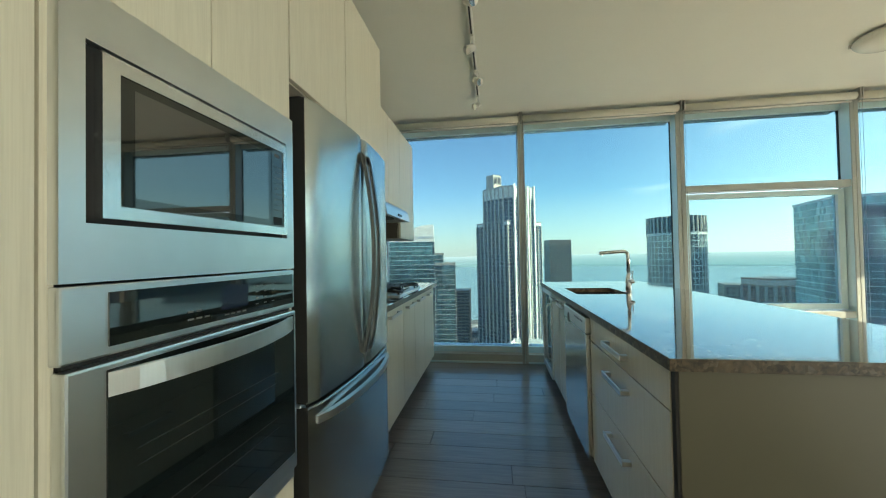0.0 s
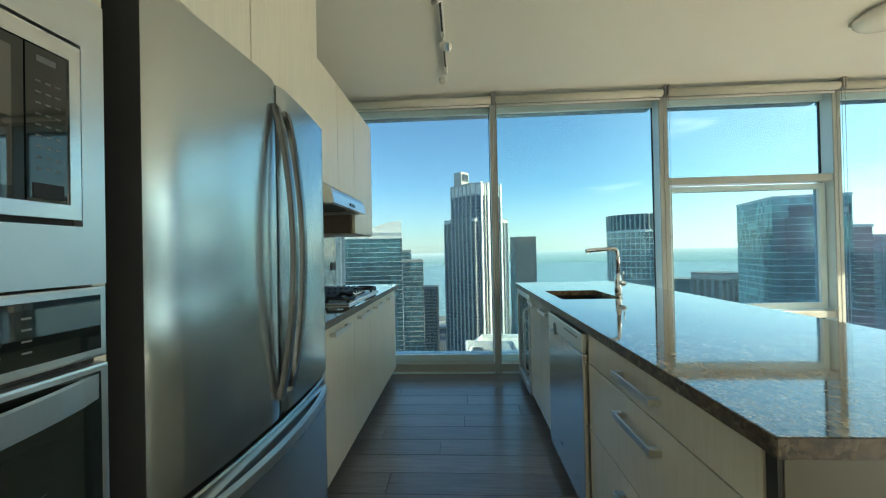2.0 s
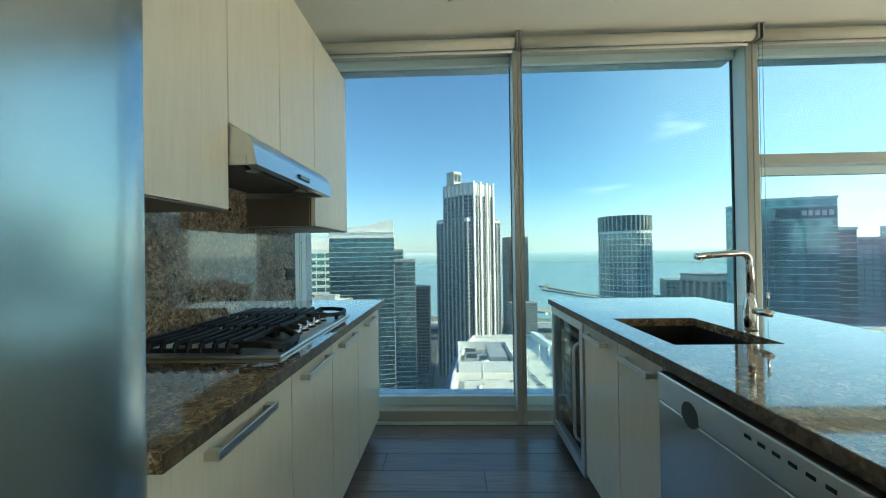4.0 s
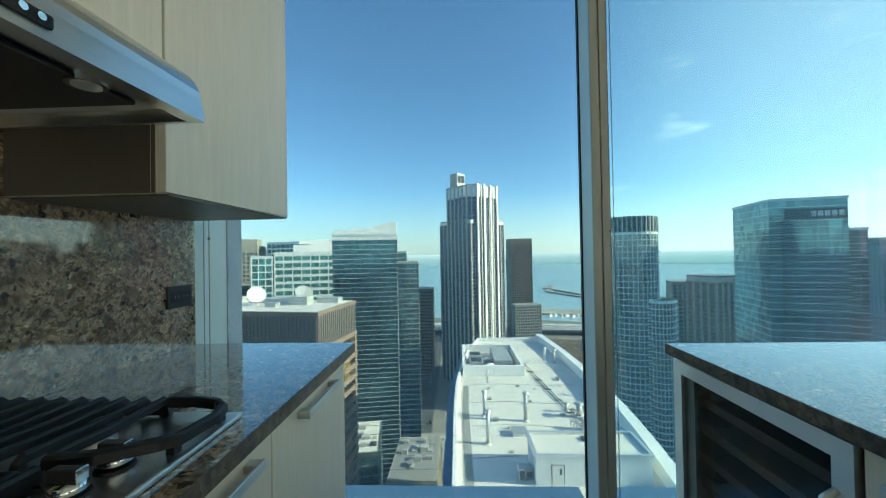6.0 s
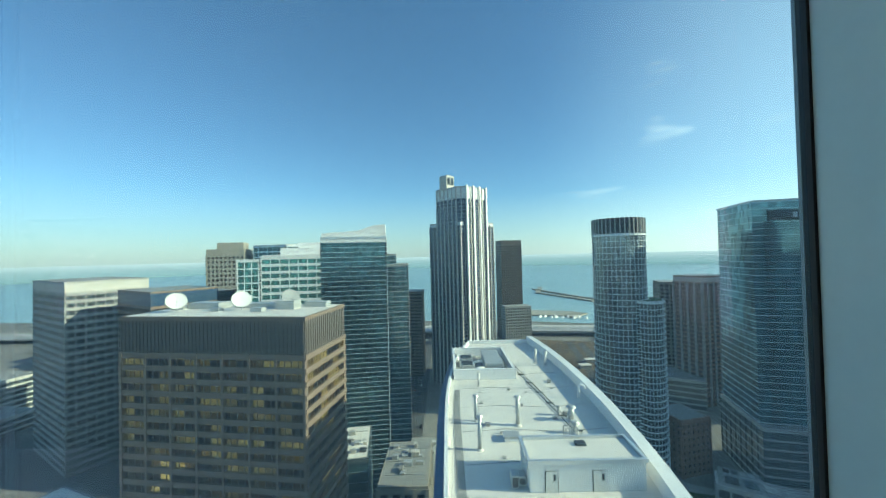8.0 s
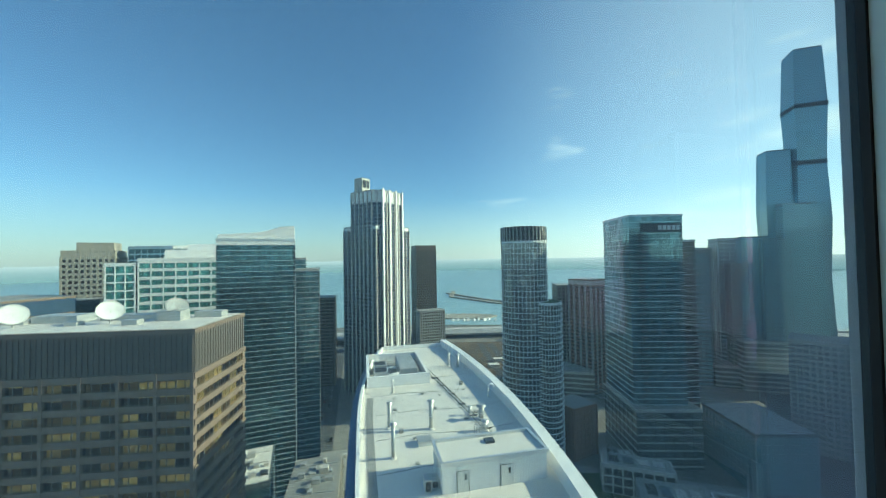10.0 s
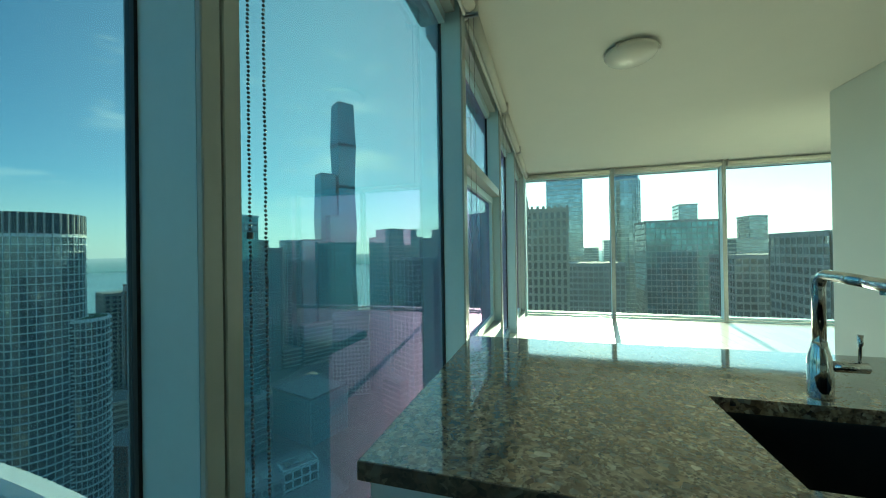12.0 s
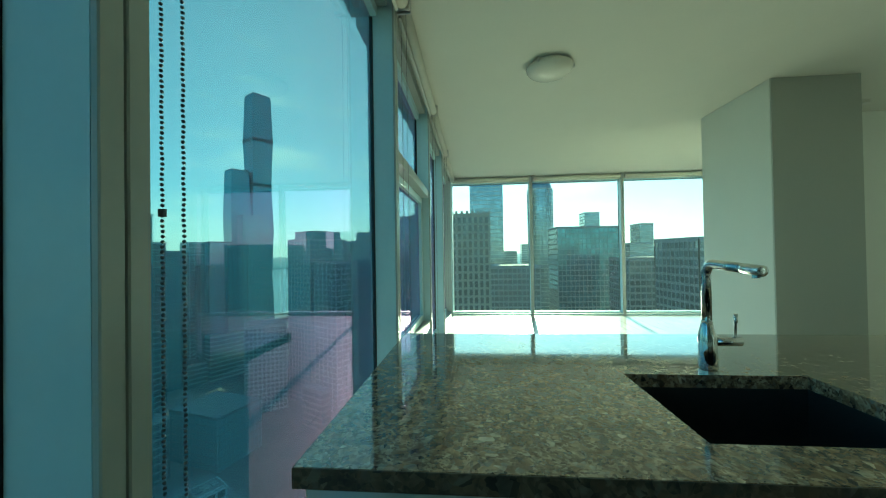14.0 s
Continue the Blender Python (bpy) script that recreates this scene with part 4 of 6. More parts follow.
def wine_cooler():
    y0, y1 = 3.268, 3.848
    w = thing("wine_cooler", (0.87, 3.56, 0), "under-counter wine cooler with glass door and wooden shelves", "wine cooler")
    bm = bmesh.new()
    cuboid(0.60, 1.20, y0, y0 + 0.03, 0.06, 0.870, bm=bm)
    cuboid(0.60, 1.20, y1 - 0.03, y1, 0.06, 0.870, bm=bm)
    cuboid(1.16, 1.20, y0 + 0.03, y1 - 0.03, 0.06, 0.870, bm=bm)
    cuboid(0.60, 1.16, y0 + 0.03, y1 - 0.03, 0.06, 0.10, bm=bm)
    cuboid(0.60, 1.16, y0 + 0.03, y1 - 0.03, 0.835, 0.870, bm=bm)
    part("body", bm, BLACK, w)
    part("base_grille", cuboid(0.62, 0.66, y0, y1, 0.0, 0.0595), TOE, w)
    for k in range(7):
        z = 0.17 + k * 0.093
        sh = part("shelf", cuboid(0.64, 1.15, y0 + 0.04, y1 - 0.04, z, z + 0.006), DARK_STEEL, w)
        part("shelf_front", cuboid(0.615, 0.638, y0 + 0.035, y1 - 0.035, z - 0.006, z + 0.024, 0.002), WINE, sh, "reddish-brown wooden shelf front")
    xd0, xd1 = 0.552, 0.594
    bm = bmesh.new()
    for a, b, c, d in ((y0 + 0.002, y0 + 0.045, 0.075, 0.868), (y1 - 0.045, y1 - 0.002, 0.075, 0.868), (y0 + 0.045, y1 - 0.045, 0.075, 0.125), (y0 + 0.045, y1 - 0.045, 0.825, 0.868)):
        cuboid(xd0, xd1, a, b, c, d, bm=bm)
    bmesh.ops.remove_doubles(bm, verts=bm.verts, dist=1e-5)
    dr = part("door", bm, STEEL_H, w, "stainless door frame")
    g = part("door_glass", cuboid(xd0 + 0.01, xd0 + 0.016, y0 + 0.0455, y1 - 0.0455, 0.1255, 0.8245), COOLER_GLASS, dr)
    g.visible_shadow = False
    hy = y0 + 0.035
    part("door_handle", tube([(xd0, hy, 0.76), (xd0 - 0.025, hy, 0.745), (xd0 - 0.034, hy, 0.715), (xd0 - 0.034, hy, 0.50), (xd0 - 0.034, hy, 0.29), (xd0 - 0.025, hy, 0.262), (xd0, hy, 0.245)], 0.008, 12), STEEL_H, dr, "long steel tube handle", True)


def sink():
    s = thing("sink", (0.84, 2.9, 0.66), "black composite undermount sink in the island", "sink")
    x0, x1, y0, y1 = 0.635, 1.04, 2.64, 3.153
    for a, b, c, d in ((x0, x0 + 0.012, y0, y1), (x1 - 0.012, x1, y0, y1), (x0 + 0.0121, x1 - 0.0121, y0, y0 + 0.012), (x0 + 0.0121, x1 - 0.0121, y1 - 0.012, y1)):
        part("basin_wall", cuboid(a, b, c, d, 0.69, 0.878), SINK, s)
    part("basin_floor", cuboid(x0, x1, y0, y1, 0.672, 0.6895), SINK, s)
    part("drain", rod((0.84, 2.9, 0.6896), (0.84, 2.9, 0.693), 0.045, seg=24), CHROME, s)


def faucet():
    bx, by, z = 1.085, 2.875, 0.915
    f = thing("kitchen_faucet", (bx, by, z), "chrome single-lever kitchen faucet on the island", "faucet")
    part("base", tube([(bx, by, z + 0.0005), (bx, by, z + 0.003), (bx, by, z + 0.05), (bx, by, z + 0.088), (bx, by, z + 0.105), (bx, by, z + 0.125), (bx, by, z + 0.14)],
                      [0.0245, 0.025, 0.0245, 0.0243, 0.0215, 0.0165, 0.0142], 28), CHROME, f, "", True)
    arc = [(bx, by, z + 0.138), (bx, by, z + 0.272)]
    arc += [(bx - 0.034 + 0.034 * math.cos(a), by, z + 0.274 + 0.034 * math.sin(a)) for a in [math.pi / 2 * k / 9 for k in range(1, 10)]]
    arc += [(bx - 0.09, by, z + 0.305), (bx - 0.150, by, z + 0.301)]
    part("spout", tube(arc, 0.0132, 20), CHROME, f, "", True)
    sp = part("spray_head", tube([(bx - 0.150, by, z + 0.301), (bx - 0.1515, by, z + 0.301), (bx - 0.209, by, z + 0.297), (bx - 0.2105, by, z + 0.2969), (bx - 0.212, by, z + 0.2968), (bx - 0.2121, by, z + 0.2968)],
                                 [0.0132, 0.0136, 0.0140, 0.0139, 0.0128, 0.004], 20), CHROME, f, "", True)
    part("nozzle", rod((bx - 0.192, by, z + 0.289), (bx - 0.1925, by, z + 0.279), 0.0095, seg=16), CHROME, sp)
    lv = part("lever_body", rod((bx, by - 0.021, z + 0.079), (bx, by - 0.092, z + 0.079), 0.0135, seg=18), CHROME, f, "", True)
    part("lever", tube([(bx, by - 0.078, z + 0.086), (bx, by - 0.079, z + 0.131), (bx, by - 0.080, z + 0.136), (bx, by - 0.080, z + 0.160)], [0.0035, 0.0035, 0.0055, 0.0055], 10), CHROME, lv, "", True)


dishwasher()
wine_cooler()
sink()
faucet()


# ---- ceiling things ----
def dome_light(x, y):
    d = thing("ceiling_light", (x, y, CH), "round opal glass flush ceiling light, off", "ceiling light")
    bm = bmesh.new()
    n, seg, r = 7, 32, 0.185
    rings = []
    for k in range(n):
        a = math.pi / 2 * k / n
        rings.append([bm.verts.new((x + r * math.cos(a) * math.cos(t), y + r * math.cos(a) * math.sin(t), CH - 0.025 - 0.085 * math.sin(a))) for t in [2 * math.pi * j / seg for j in range(seg)]])
    for r0, r1 in zip(rings, rings[1:]):
        for j in range(seg):
            bm.faces.new((r0[j], r1[j], r1[(j + 1) % seg], r0[(j + 1) % seg]))
    bm.faces.new(rings[-1][::-1])
    bm.faces.new(rings[0])
    part("glass_bowl", bm, OPAL, d, "opal glass bowl", True)
    part("ceiling_pan", rod((x, y, CH - 0.0245), (x, y, CH - 0.0005), 0.15, seg=32), WHITE, d)
    for k in range(3):
        a = 2 * math.pi * k / 3 + 0.4
        cx, cy = x + 0.187 * math.cos(a), y + 0.187 * math.sin(a)
        part("clip", cuboid(cx - 0.008, cx + 0.008, cy - 0.008, cy + 0.008, CH - 0.045, CH - 0.015, 0.002), NICKEL, d)


def track_light(x, y0, y1):
    t = thing("track_light", (x, (y0 + y1) / 2, CH), "white ceiling track with small adjustable spotlights, off", "track light")
    part("track", cuboid(x - 0.017, x + 0.017, y0, y1, CH - 0.028, CH - 0.0005, 0.003), WHITE, t)
    part("track_slot", cuboid(x - 0.006, x + 0.006, y0 + 0.02, y1 - 0.02, CH - 0.0295, CH - 0.0283), BLACK, t)
    count = 6
    for k in range(count):
        y = y1 - 0.06 - k * (y1 - y0 - 0.12) / (count - 1)
        s = part("spot_adapter", cuboid(x - 0.014, x + 0.014, y - 0.045, y + 0.045, CH - 0.045, CH - 0.0298, 0.003), WHITE, t)
        part("stem", rod((x, y, CH - 0.045), (x, y, CH - 0.105), 0.006, seg=10), NICKEL, s)
        side = 0.035 if k % 2 else -0.03
        hd = part("spot_head", rod((x - 0.2 * side, y + 0.02, CH - 0.088), (x + side, y - 0.035, CH - 0.135), 0.024, 0.033, 18), WHITE, t, "", True)
        part("lamp_face", rod((x + side, y - 0.035, CH - 0.135), (x + side * 1.04, y - 0.0362, CH - 0.136), 0.028, seg=18), CHROME, hd)


dome_light(2.93, 2.92)
track_light(-0.07, 0.9, 3.45)
sm = thing("smoke_detector", (4.05, -0.5, CH), "round white smoke detector on the ceiling", "smoke detector")
part("case", rod((4.05, -0.5, CH - 0.035), (4.05, -0.5, CH - 0.0005), 0.055, 0.065, 24), WHITE, sm)


# ---- floor boards ----
board_mesh = {}
rng = random.Random(4)
PW = 0.178
for row in range(int((4.0 + 1.4) / PW)):
    y = 3.985 - (row + 1) * PW
    x = XW + 0.01 - rng.uniform(0, 1.4)
    while x < XE:
        length = rng.choice((1.2, 1.5, 1.8))
        a, b = max(x, XW + 0.005), min(x + length, XE - 0.004)
        if b - a > 0.1:
            key = round(b - a, 3)
            if key not in board_mesh:
                board_mesh[key] = mesh_of(cuboid(0, key - 0.0025, 0, PW - 0.0025, -0.0115, 0.0, 0.0012), "plank", PLANK)
            ob = new("plank", board_mesh[key])
            ob.parent, ob.location = floor, (a, y, 0)
        x += length
tagged(part("floor_rest", cuboid(XW + 0.005, XE - 0.004, YS, y - 0.003, -0.0115, 0.0), PLANK, floor), "the same stained floor further back")

# ---- city: materials ----
GROUND = -110.0
ASPHALT = plain("asphalt", (0.075, 0.075, 0.078), 0.9, 0, 0.25, 0.4)
EARTH = plain("city_ground", (0.20, 0.185, 0.165), 0.95, 0, 0.5, 0.35)
SCRUB = plain("winter_scrub", (0.10, 0.072, 0.048), 0.95, 0, 0.6, 0.6)
SAND = plain("breakwater_stone", (0.36, 0.32, 0.26), 0.9, 0, 0.25, 0.2)
LAWN = plain("lawn", (0.035, 0.085, 0.03), 0.95, 0, 0.2, 0.5)
ROOF_W = plain("white_roof_membrane", (0.72, 0.67, 0.59), 0.6, 0, 0.06, 1.2)
ROOF_G = plain("grey_roof", (0.30, 0.29, 0.27), 0.85, 0, 0.25, 0.6)
CONC = plain("pale_concrete", (0.52, 0.49, 0.44), 0.7, 0, 0.10, 0.6)
CONC_D = plain("grey_concrete", (0.32, 0.31, 0.30), 0.7, 0, 0.12, 0.6)
WHITE_P = plain("white_panel", (0.78, 0.77, 0.74), 0.5, 0, 0.05, 0.6)
BROWN = plain("brown_precast", (0.21, 0.148, 0.11), 0.65, 0, 0.12, 0.8)
BROWN_D = plain("dark_bronze_panel", (0.135, 0.112, 0.098), 0.5, 0.2, 0.15, 0.8)
BRICK = plain("red_brown_brick", (0.33, 0.165, 0.11), 0.85, 0, 0.2, 2.0)
LIME = plain("limestone", (0.33, 0.30, 0.25), 0.8, 0, 0.15, 0.7)
ALU = plain("aluminium_trim", (0.62, 0.64, 0.64), 0.35, 0.6, 0.05, 0.8)
DARK_T = plain("dark_trim", (0.05, 0.055, 0.06), 0.5, 0.2, 0.1, 0.8)
BLUE_T = plain("blue_metal_cladding", (0.06, 0.11, 0.19), 0.3, 0.6, 0.1, 0.5)
DUCT = plain("galvanised_metal", (0.50, 0.50, 0.48), 0.45, 0.5, 0.1, 2.0)
TEAL_G = facade_glass("teal_glazing", (0.085, 0.185, 0.225), 0.65, 0.08, (1.9, 1.9, 2.15), 0.5)
BLUE_G = facade_glass("blue_glazing", (0.16, 0.30, 0.34), 0.6)
SLATE_G = facade_glass("slate_glazing", (0.13, 0.16, 0.19), 0.45)
DARK_G = facade_glass("dark_glazing", (0.07, 0.085, 0.095), 0.45)
GREY_G = facade_glass("grey_glazing", (0.20, 0.24, 0.26), 0.6)
GREEN_G = facade_glass("green_glazing", (0.12, 0.34, 0.32), 0.5)
GOLD_G = facade_glass("gold_reflection_glazing", (0.46, 0.31, 0.12), 0.8, 0.10, (3.3, 3.3, 2.95), 0.85)
# dark panes, some coloured gold as the reflection of a sunlit building
gold = next(k for k in GOLD_G.node_tree.nodes if k.bl_idname == "ShaderNodeValToRGB").color_ramp
for stop, (at, tint) in zip(gold.elements, ((0.35, (0.035, 0.032, 0.030)), (0.62, (0.22, 0.15, 0.06)), (0.9, (0.75, 0.54, 0.2)))):
    stop.position, stop.color = at, (*tint, 1)
NAVY_G = facade_glass("navy_glazing", (0.045, 0.075, 0.12), 0.35, 0.12, (2.3, 2.3, 3.1), 0.5)
# two pale glass tones with the haze of distance put into the colour
HAZY_G = facade_glass("haze_paled_teal_glazing", (0.32, 0.50, 0.54), 0.35, 0.10, (2.0, 2.0, 4.0), 0.13)
MIST_G = facade_glass("haze_paled_glazing", (0.30, 0.36, 0.38), 0.6)

wm, wnn, wll, wb = material("lake_water")
wtex = tex(wnn, wll, "ShaderNodeTexNoise", 0.012, (1, 3, 1), Detail=8.0)
wr = ramp(wnn, wll, wtex.outputs["Fac"], [(0.3, (0.24, 0.38, 0.405)), (0.7, (0.32, 0.46, 0.475))])
wll.new(wr.outputs["Color"], wb.inputs["Base Color"])
wb.inputs["Roughness"].default_value = 0.35
fine = tex(wnn, wll, "ShaderNodeTexNoise", 0.25, (1, 2.5, 1), Detail=6.0)
bump(wnn, wll, wb, fine.outputs["Fac"], 0.6, 1.0)
WATER = wm


# ---- city: shapes ----
def outline_box(w, d):
    return [(-w / 2, -d / 2), (w / 2, -d / 2), (w / 2, d / 2), (-w / 2, d / 2)]


def outline_cut(w, d, c):
    return [(-w / 2 + c, -d / 2), (w / 2 - c, -d / 2), (w / 2, -d / 2 + c), (w / 2, d / 2 - c), (w / 2 - c, d / 2), (-w / 2 + c, d / 2), (-w / 2, d / 2 - c), (-w / 2, -d / 2 + c)]


def outline_oval(w, d, n=32):
    return [(w / 2 * math.cos(2 * math.pi * k / n), d / 2 * math.sin(2 * math.pi * k / n)) for k in range(n)]


def grown(outline, by):
    """The outline pushed outwards by some metres."""
    n, out = len(outline), []
    for k in range(n):
        p, a, b = Vector(outline[k]), Vector(outline[k - 1]), Vector(outline[(k + 1) % n])
        n1 = Vector(((p - a).y, -(p - a).x)).normalized()
        n2 = Vector(((b - p).y, -(b - p).x)).normalized()
        m = (n1 + n2) / max(0.3, 1 + n1.dot(n2))
        out.append(tuple(p + m * by))
    return out


def local(name, bm, mat, parent, z=0.0, label="", smooth=False):
    ob = new(name, mesh_of(bm, name, mat, smooth))
    ob.parent, ob.location = parent, (0, 0, z)
    return tagged(ob, label)


def share(name, me, parent, m):
    ob = new(name, me)
    ob.parent, ob.matrix_basis = parent, m
    return ob


def tower(name, label, x, y, turn, outline, top, storey=3.6, glass=TEAL_G, band=ALU, band_h=0.9, proud=0.25, pier=None, every=6.0, pier_w=0.8, pier_out=0.5,
          base=GROUND, roof=ROOF_G, crown=0.0, crown_mat=None, category="tower", low=None, tall_piers=None):
    """A building of glazed storeys: the glazed core, one floor band a storey, upright piers, parapet and roof. low: storeys below this height have no pieces of their own."""
    t = thing(name, (x, y, base), label, category, "city buildings")
    t.rotation_euler = (0, 0, radians(turn))
    high = top - base
    local("glazing", prism(outline, "z", 0, high - crown), glass, t)
    if crown:
        local("crown", prism(grown(outline, 0.15), "z", high - crown + 0.05, high), crown_mat or band, t)
    first = max(0.0, (low - base) if low is not None else 0.0)
    if band is not None:
        me = mesh_of(prism(grown(outline, proud), "z", -band_h / 2, band_h / 2), "floor_band", band)
        count = int((high - crown - first) / storey)
        for k in range(count + 1):
            share("floor_band", me, t, Matrix.Translation((0, 0, high - crown - band_h / 2 - k * storey)))
    if pier is not None:
        n = len(outline)
        pm = None
        for k in range(n):
            a, b = Vector(outline[k]), Vector(outline[(k + 1) % n])
            length = (b - a).length
            if length < pier_w * 2:
                continue
            ang = math.atan2((b - a).y, (b - a).x)
            count = max(1, round(length / every))
            if pm is None:
                h0, h1 = first, high - (crown if tall_piers is None else -tall_piers)
                pm = mesh_of(cuboid(-pier_w / 2, pier_w / 2, -pier_out, 0.4, h0, h1), "pier", pier)
            for j in range(count + 1):
                if j == count and n > 8:
                    continue
                p = a.lerp(b, j / count)
                share("pier", pm, t, Matrix.Translation((p.x, p.y, 0)) @ Matrix.Rotation(ang, 4, "Z"))
    local("parapet", prism(grown(outline, 0.3), "z", high + 0.02, high + 0.9), band or ALU, t)
    local("roof", prism(grown(outline, -0.4), "z", high + 0.3, high + 0.95), roof, t)
    return t


def rooftop_box(t, x, y, w, d, h, base_h, mat, name="plant_room"):
    return local(name, cuboid(x - w / 2, x + w / 2, y - d / 2, y + d / 2, base_h, base_h + h), mat, t)


def high(t, top):
    return top - t.location.z


# ---- city: ground ----
ground = part("ground", prism([(-3000, -3000), (4500, -3000), (4500, -260), (1300, 120), (520, 430), (240, 560), (90, 610), (-300, 640), (-1500, 760), (-3000, 900)], "z", GROUND - 3, GROUND), EARTH)
tagged(ground, "flat city ground of streets, lots and bare winter earth", "ground", kind="structure")
lake = part("water", prism([(-4900, -4900), (4900, -4900), (4900, 4900), (-4900, 4900)], "z", GROUND - 6, GROUND - 1.6), WATER)
tagged(lake, "pale turquoise lake reaching the horizon", "water", kind="structure")
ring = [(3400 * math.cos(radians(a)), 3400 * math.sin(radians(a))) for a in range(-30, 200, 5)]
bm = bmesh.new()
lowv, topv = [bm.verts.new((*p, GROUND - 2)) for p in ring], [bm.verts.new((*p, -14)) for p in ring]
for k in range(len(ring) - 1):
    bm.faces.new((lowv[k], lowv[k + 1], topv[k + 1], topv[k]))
# the ring glows: distance haze is graded into its emission colour
HAZE = plain("glowing_far_haze", (0.02, 0.03, 0.03), 1.0, 0, 0.03, 0.01)
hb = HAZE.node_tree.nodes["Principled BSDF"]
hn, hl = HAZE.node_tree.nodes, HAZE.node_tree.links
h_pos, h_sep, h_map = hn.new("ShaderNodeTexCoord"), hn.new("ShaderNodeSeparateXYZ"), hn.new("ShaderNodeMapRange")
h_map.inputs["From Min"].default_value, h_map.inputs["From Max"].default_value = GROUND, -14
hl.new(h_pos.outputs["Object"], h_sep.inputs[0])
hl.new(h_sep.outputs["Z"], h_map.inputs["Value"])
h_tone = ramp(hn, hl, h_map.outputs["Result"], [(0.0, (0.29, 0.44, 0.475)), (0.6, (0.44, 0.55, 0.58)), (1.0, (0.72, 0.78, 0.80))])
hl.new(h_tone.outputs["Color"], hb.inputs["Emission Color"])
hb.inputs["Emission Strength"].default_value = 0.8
tagged(part("backdrop", bm, HAZE), "glowing backdrop ring toned as hazy lake under the horizon", "backdrop", kind="structure")


def strip(name, label, pts, width, mat, z0, z1, category="road"):
    """A road or wall that follows a line of points."""
    bm, left, right = bmesh.new(), [], []
    for k, p in enumerate(pts):
        d = (Vector(pts[min(k + 1, len(pts) - 1)]) - Vector(pts[max(k - 1, 0)])).normalized()
        s = Vector((-d.y, d.x)) * width / 2
        left.append(tuple(Vector(p) + s))
        right.append(tuple(Vector(p) - s))
    prism(left + right[::-1], "z", z0, z1, bm)
    return tagged(part(name, bm, mat), label, category, kind="structure")


strip("road", "straight grey city street between the towers", [(-22, 40), (-26, 200), (-30, 560)], 17, ASPHALT, GROUND + 0.1, GROUND + 0.25)
strip("road", "wide grey street by the open lots", [(60, 130), (150, 380), (190, 470)], 18, ASPHALT, GROUND + 0.1, GROUND + 0.22)
strip("road", "raised lakeside highway of pale concrete", [(-700, 520), (60, 510), (330, 470), (900, 180)], 26, CONC_D, GROUND + 5, GROUND + 7)
strip("road", "lakeside highway ramp of pale concrete", [(-700, 556), (60, 548), (360, 505), (1000, 190)], 14, CONC, GROUND + 2, GROUND + 4)
strip("pavement", "long stone breakwater in the lake", [(330, 820), (250, 1010), (300, 1180)], 14, SAND, GROUND - 2, GROUND + 1.5, "breakwater")
strip("pavement", "stone harbour wall in the lake", [(480, 700), (330, 880), (262, 1110)], 9, SAND, GROUND - 2, GROUND + 2.2, "breakwater")
strip("pavement", "harbour spit with moorings", [(120, 690), (215, 660), (232, 640)], 52, SAND, GROUND - 2, GROUND + 1, "breakwater")
tagged(part("lot_scrub", prism([(80, 250), (165, 330), (185, 450), (98, 470)], "z", GROUND + 0.05, GROUND + 0.5), SCRUB), "open lot of brown winter scrub", "ground", kind="structure")
tagged(part("lot_lawn", prism([(96, 150), (118, 146), (124, 166), (103, 172)], "z", GROUND + 0.4, GROUND + 0.8), LAWN), "small green lawn in a courtyard", "lawn", kind="structure")
for k, (x0, y0, x1, y1) in enumerate(((70, 215, 128, 330), (78, 210, 140, 325), (92, 205, 158, 318))):
    strip("road", "dark service track across the open winter lots", [(x0, y0), ((x0 + x1) / 2 - 6, (y0 + y1) / 2), (x1, y1), (x1 + 20, y1 + 120)], 7, ASPHALT, GROUND + 0.55, GROUND + 0.7 + 0.02 * k)
for k in range(14):
    sx, sy = 84 + (k * 37) % 70, 235 + (k * 53) % 150
    sh = thing("site_shed", (sx, sy, GROUND + 0.5), "low flat-roofed shed on the open lot far below", "shed", "lot sheds")
    local("wall", cuboid(-5, 5, -3, 3, 0, 3.2), (CONC, BRICK, CONC_D)[k % 3], sh)
    local("roof", cuboid(-5.3, 5.3, -3.3, 3.3, 3.2, 3.6), (ROOF_G, ROOF_W)[k % 2], sh)
for k in range(9):
    b = thing("moored_boat", (160 + 9 * k, 634 - 2.5 * k + 6 * (k % 2), GROUND - 1.5), "white boat moored in the harbour", "boat", "harbour boats")
    b.rotation_euler = (0, 0, 0.6 + 0.2 * (k % 3))
    local("hull", prism([(-5, -1.6), (3, -1.6), (6, 0), (3, 1.6), (-5, 1.6)], "z", 0, 2.4), WHITE_P, b)
    local("cabin", prism([(-3, -1.1), (1, -1.1), (2, 0), (1, 1.1), (-3, 1.1)], "z", 2.4, 4.4), WHITE_P, b)


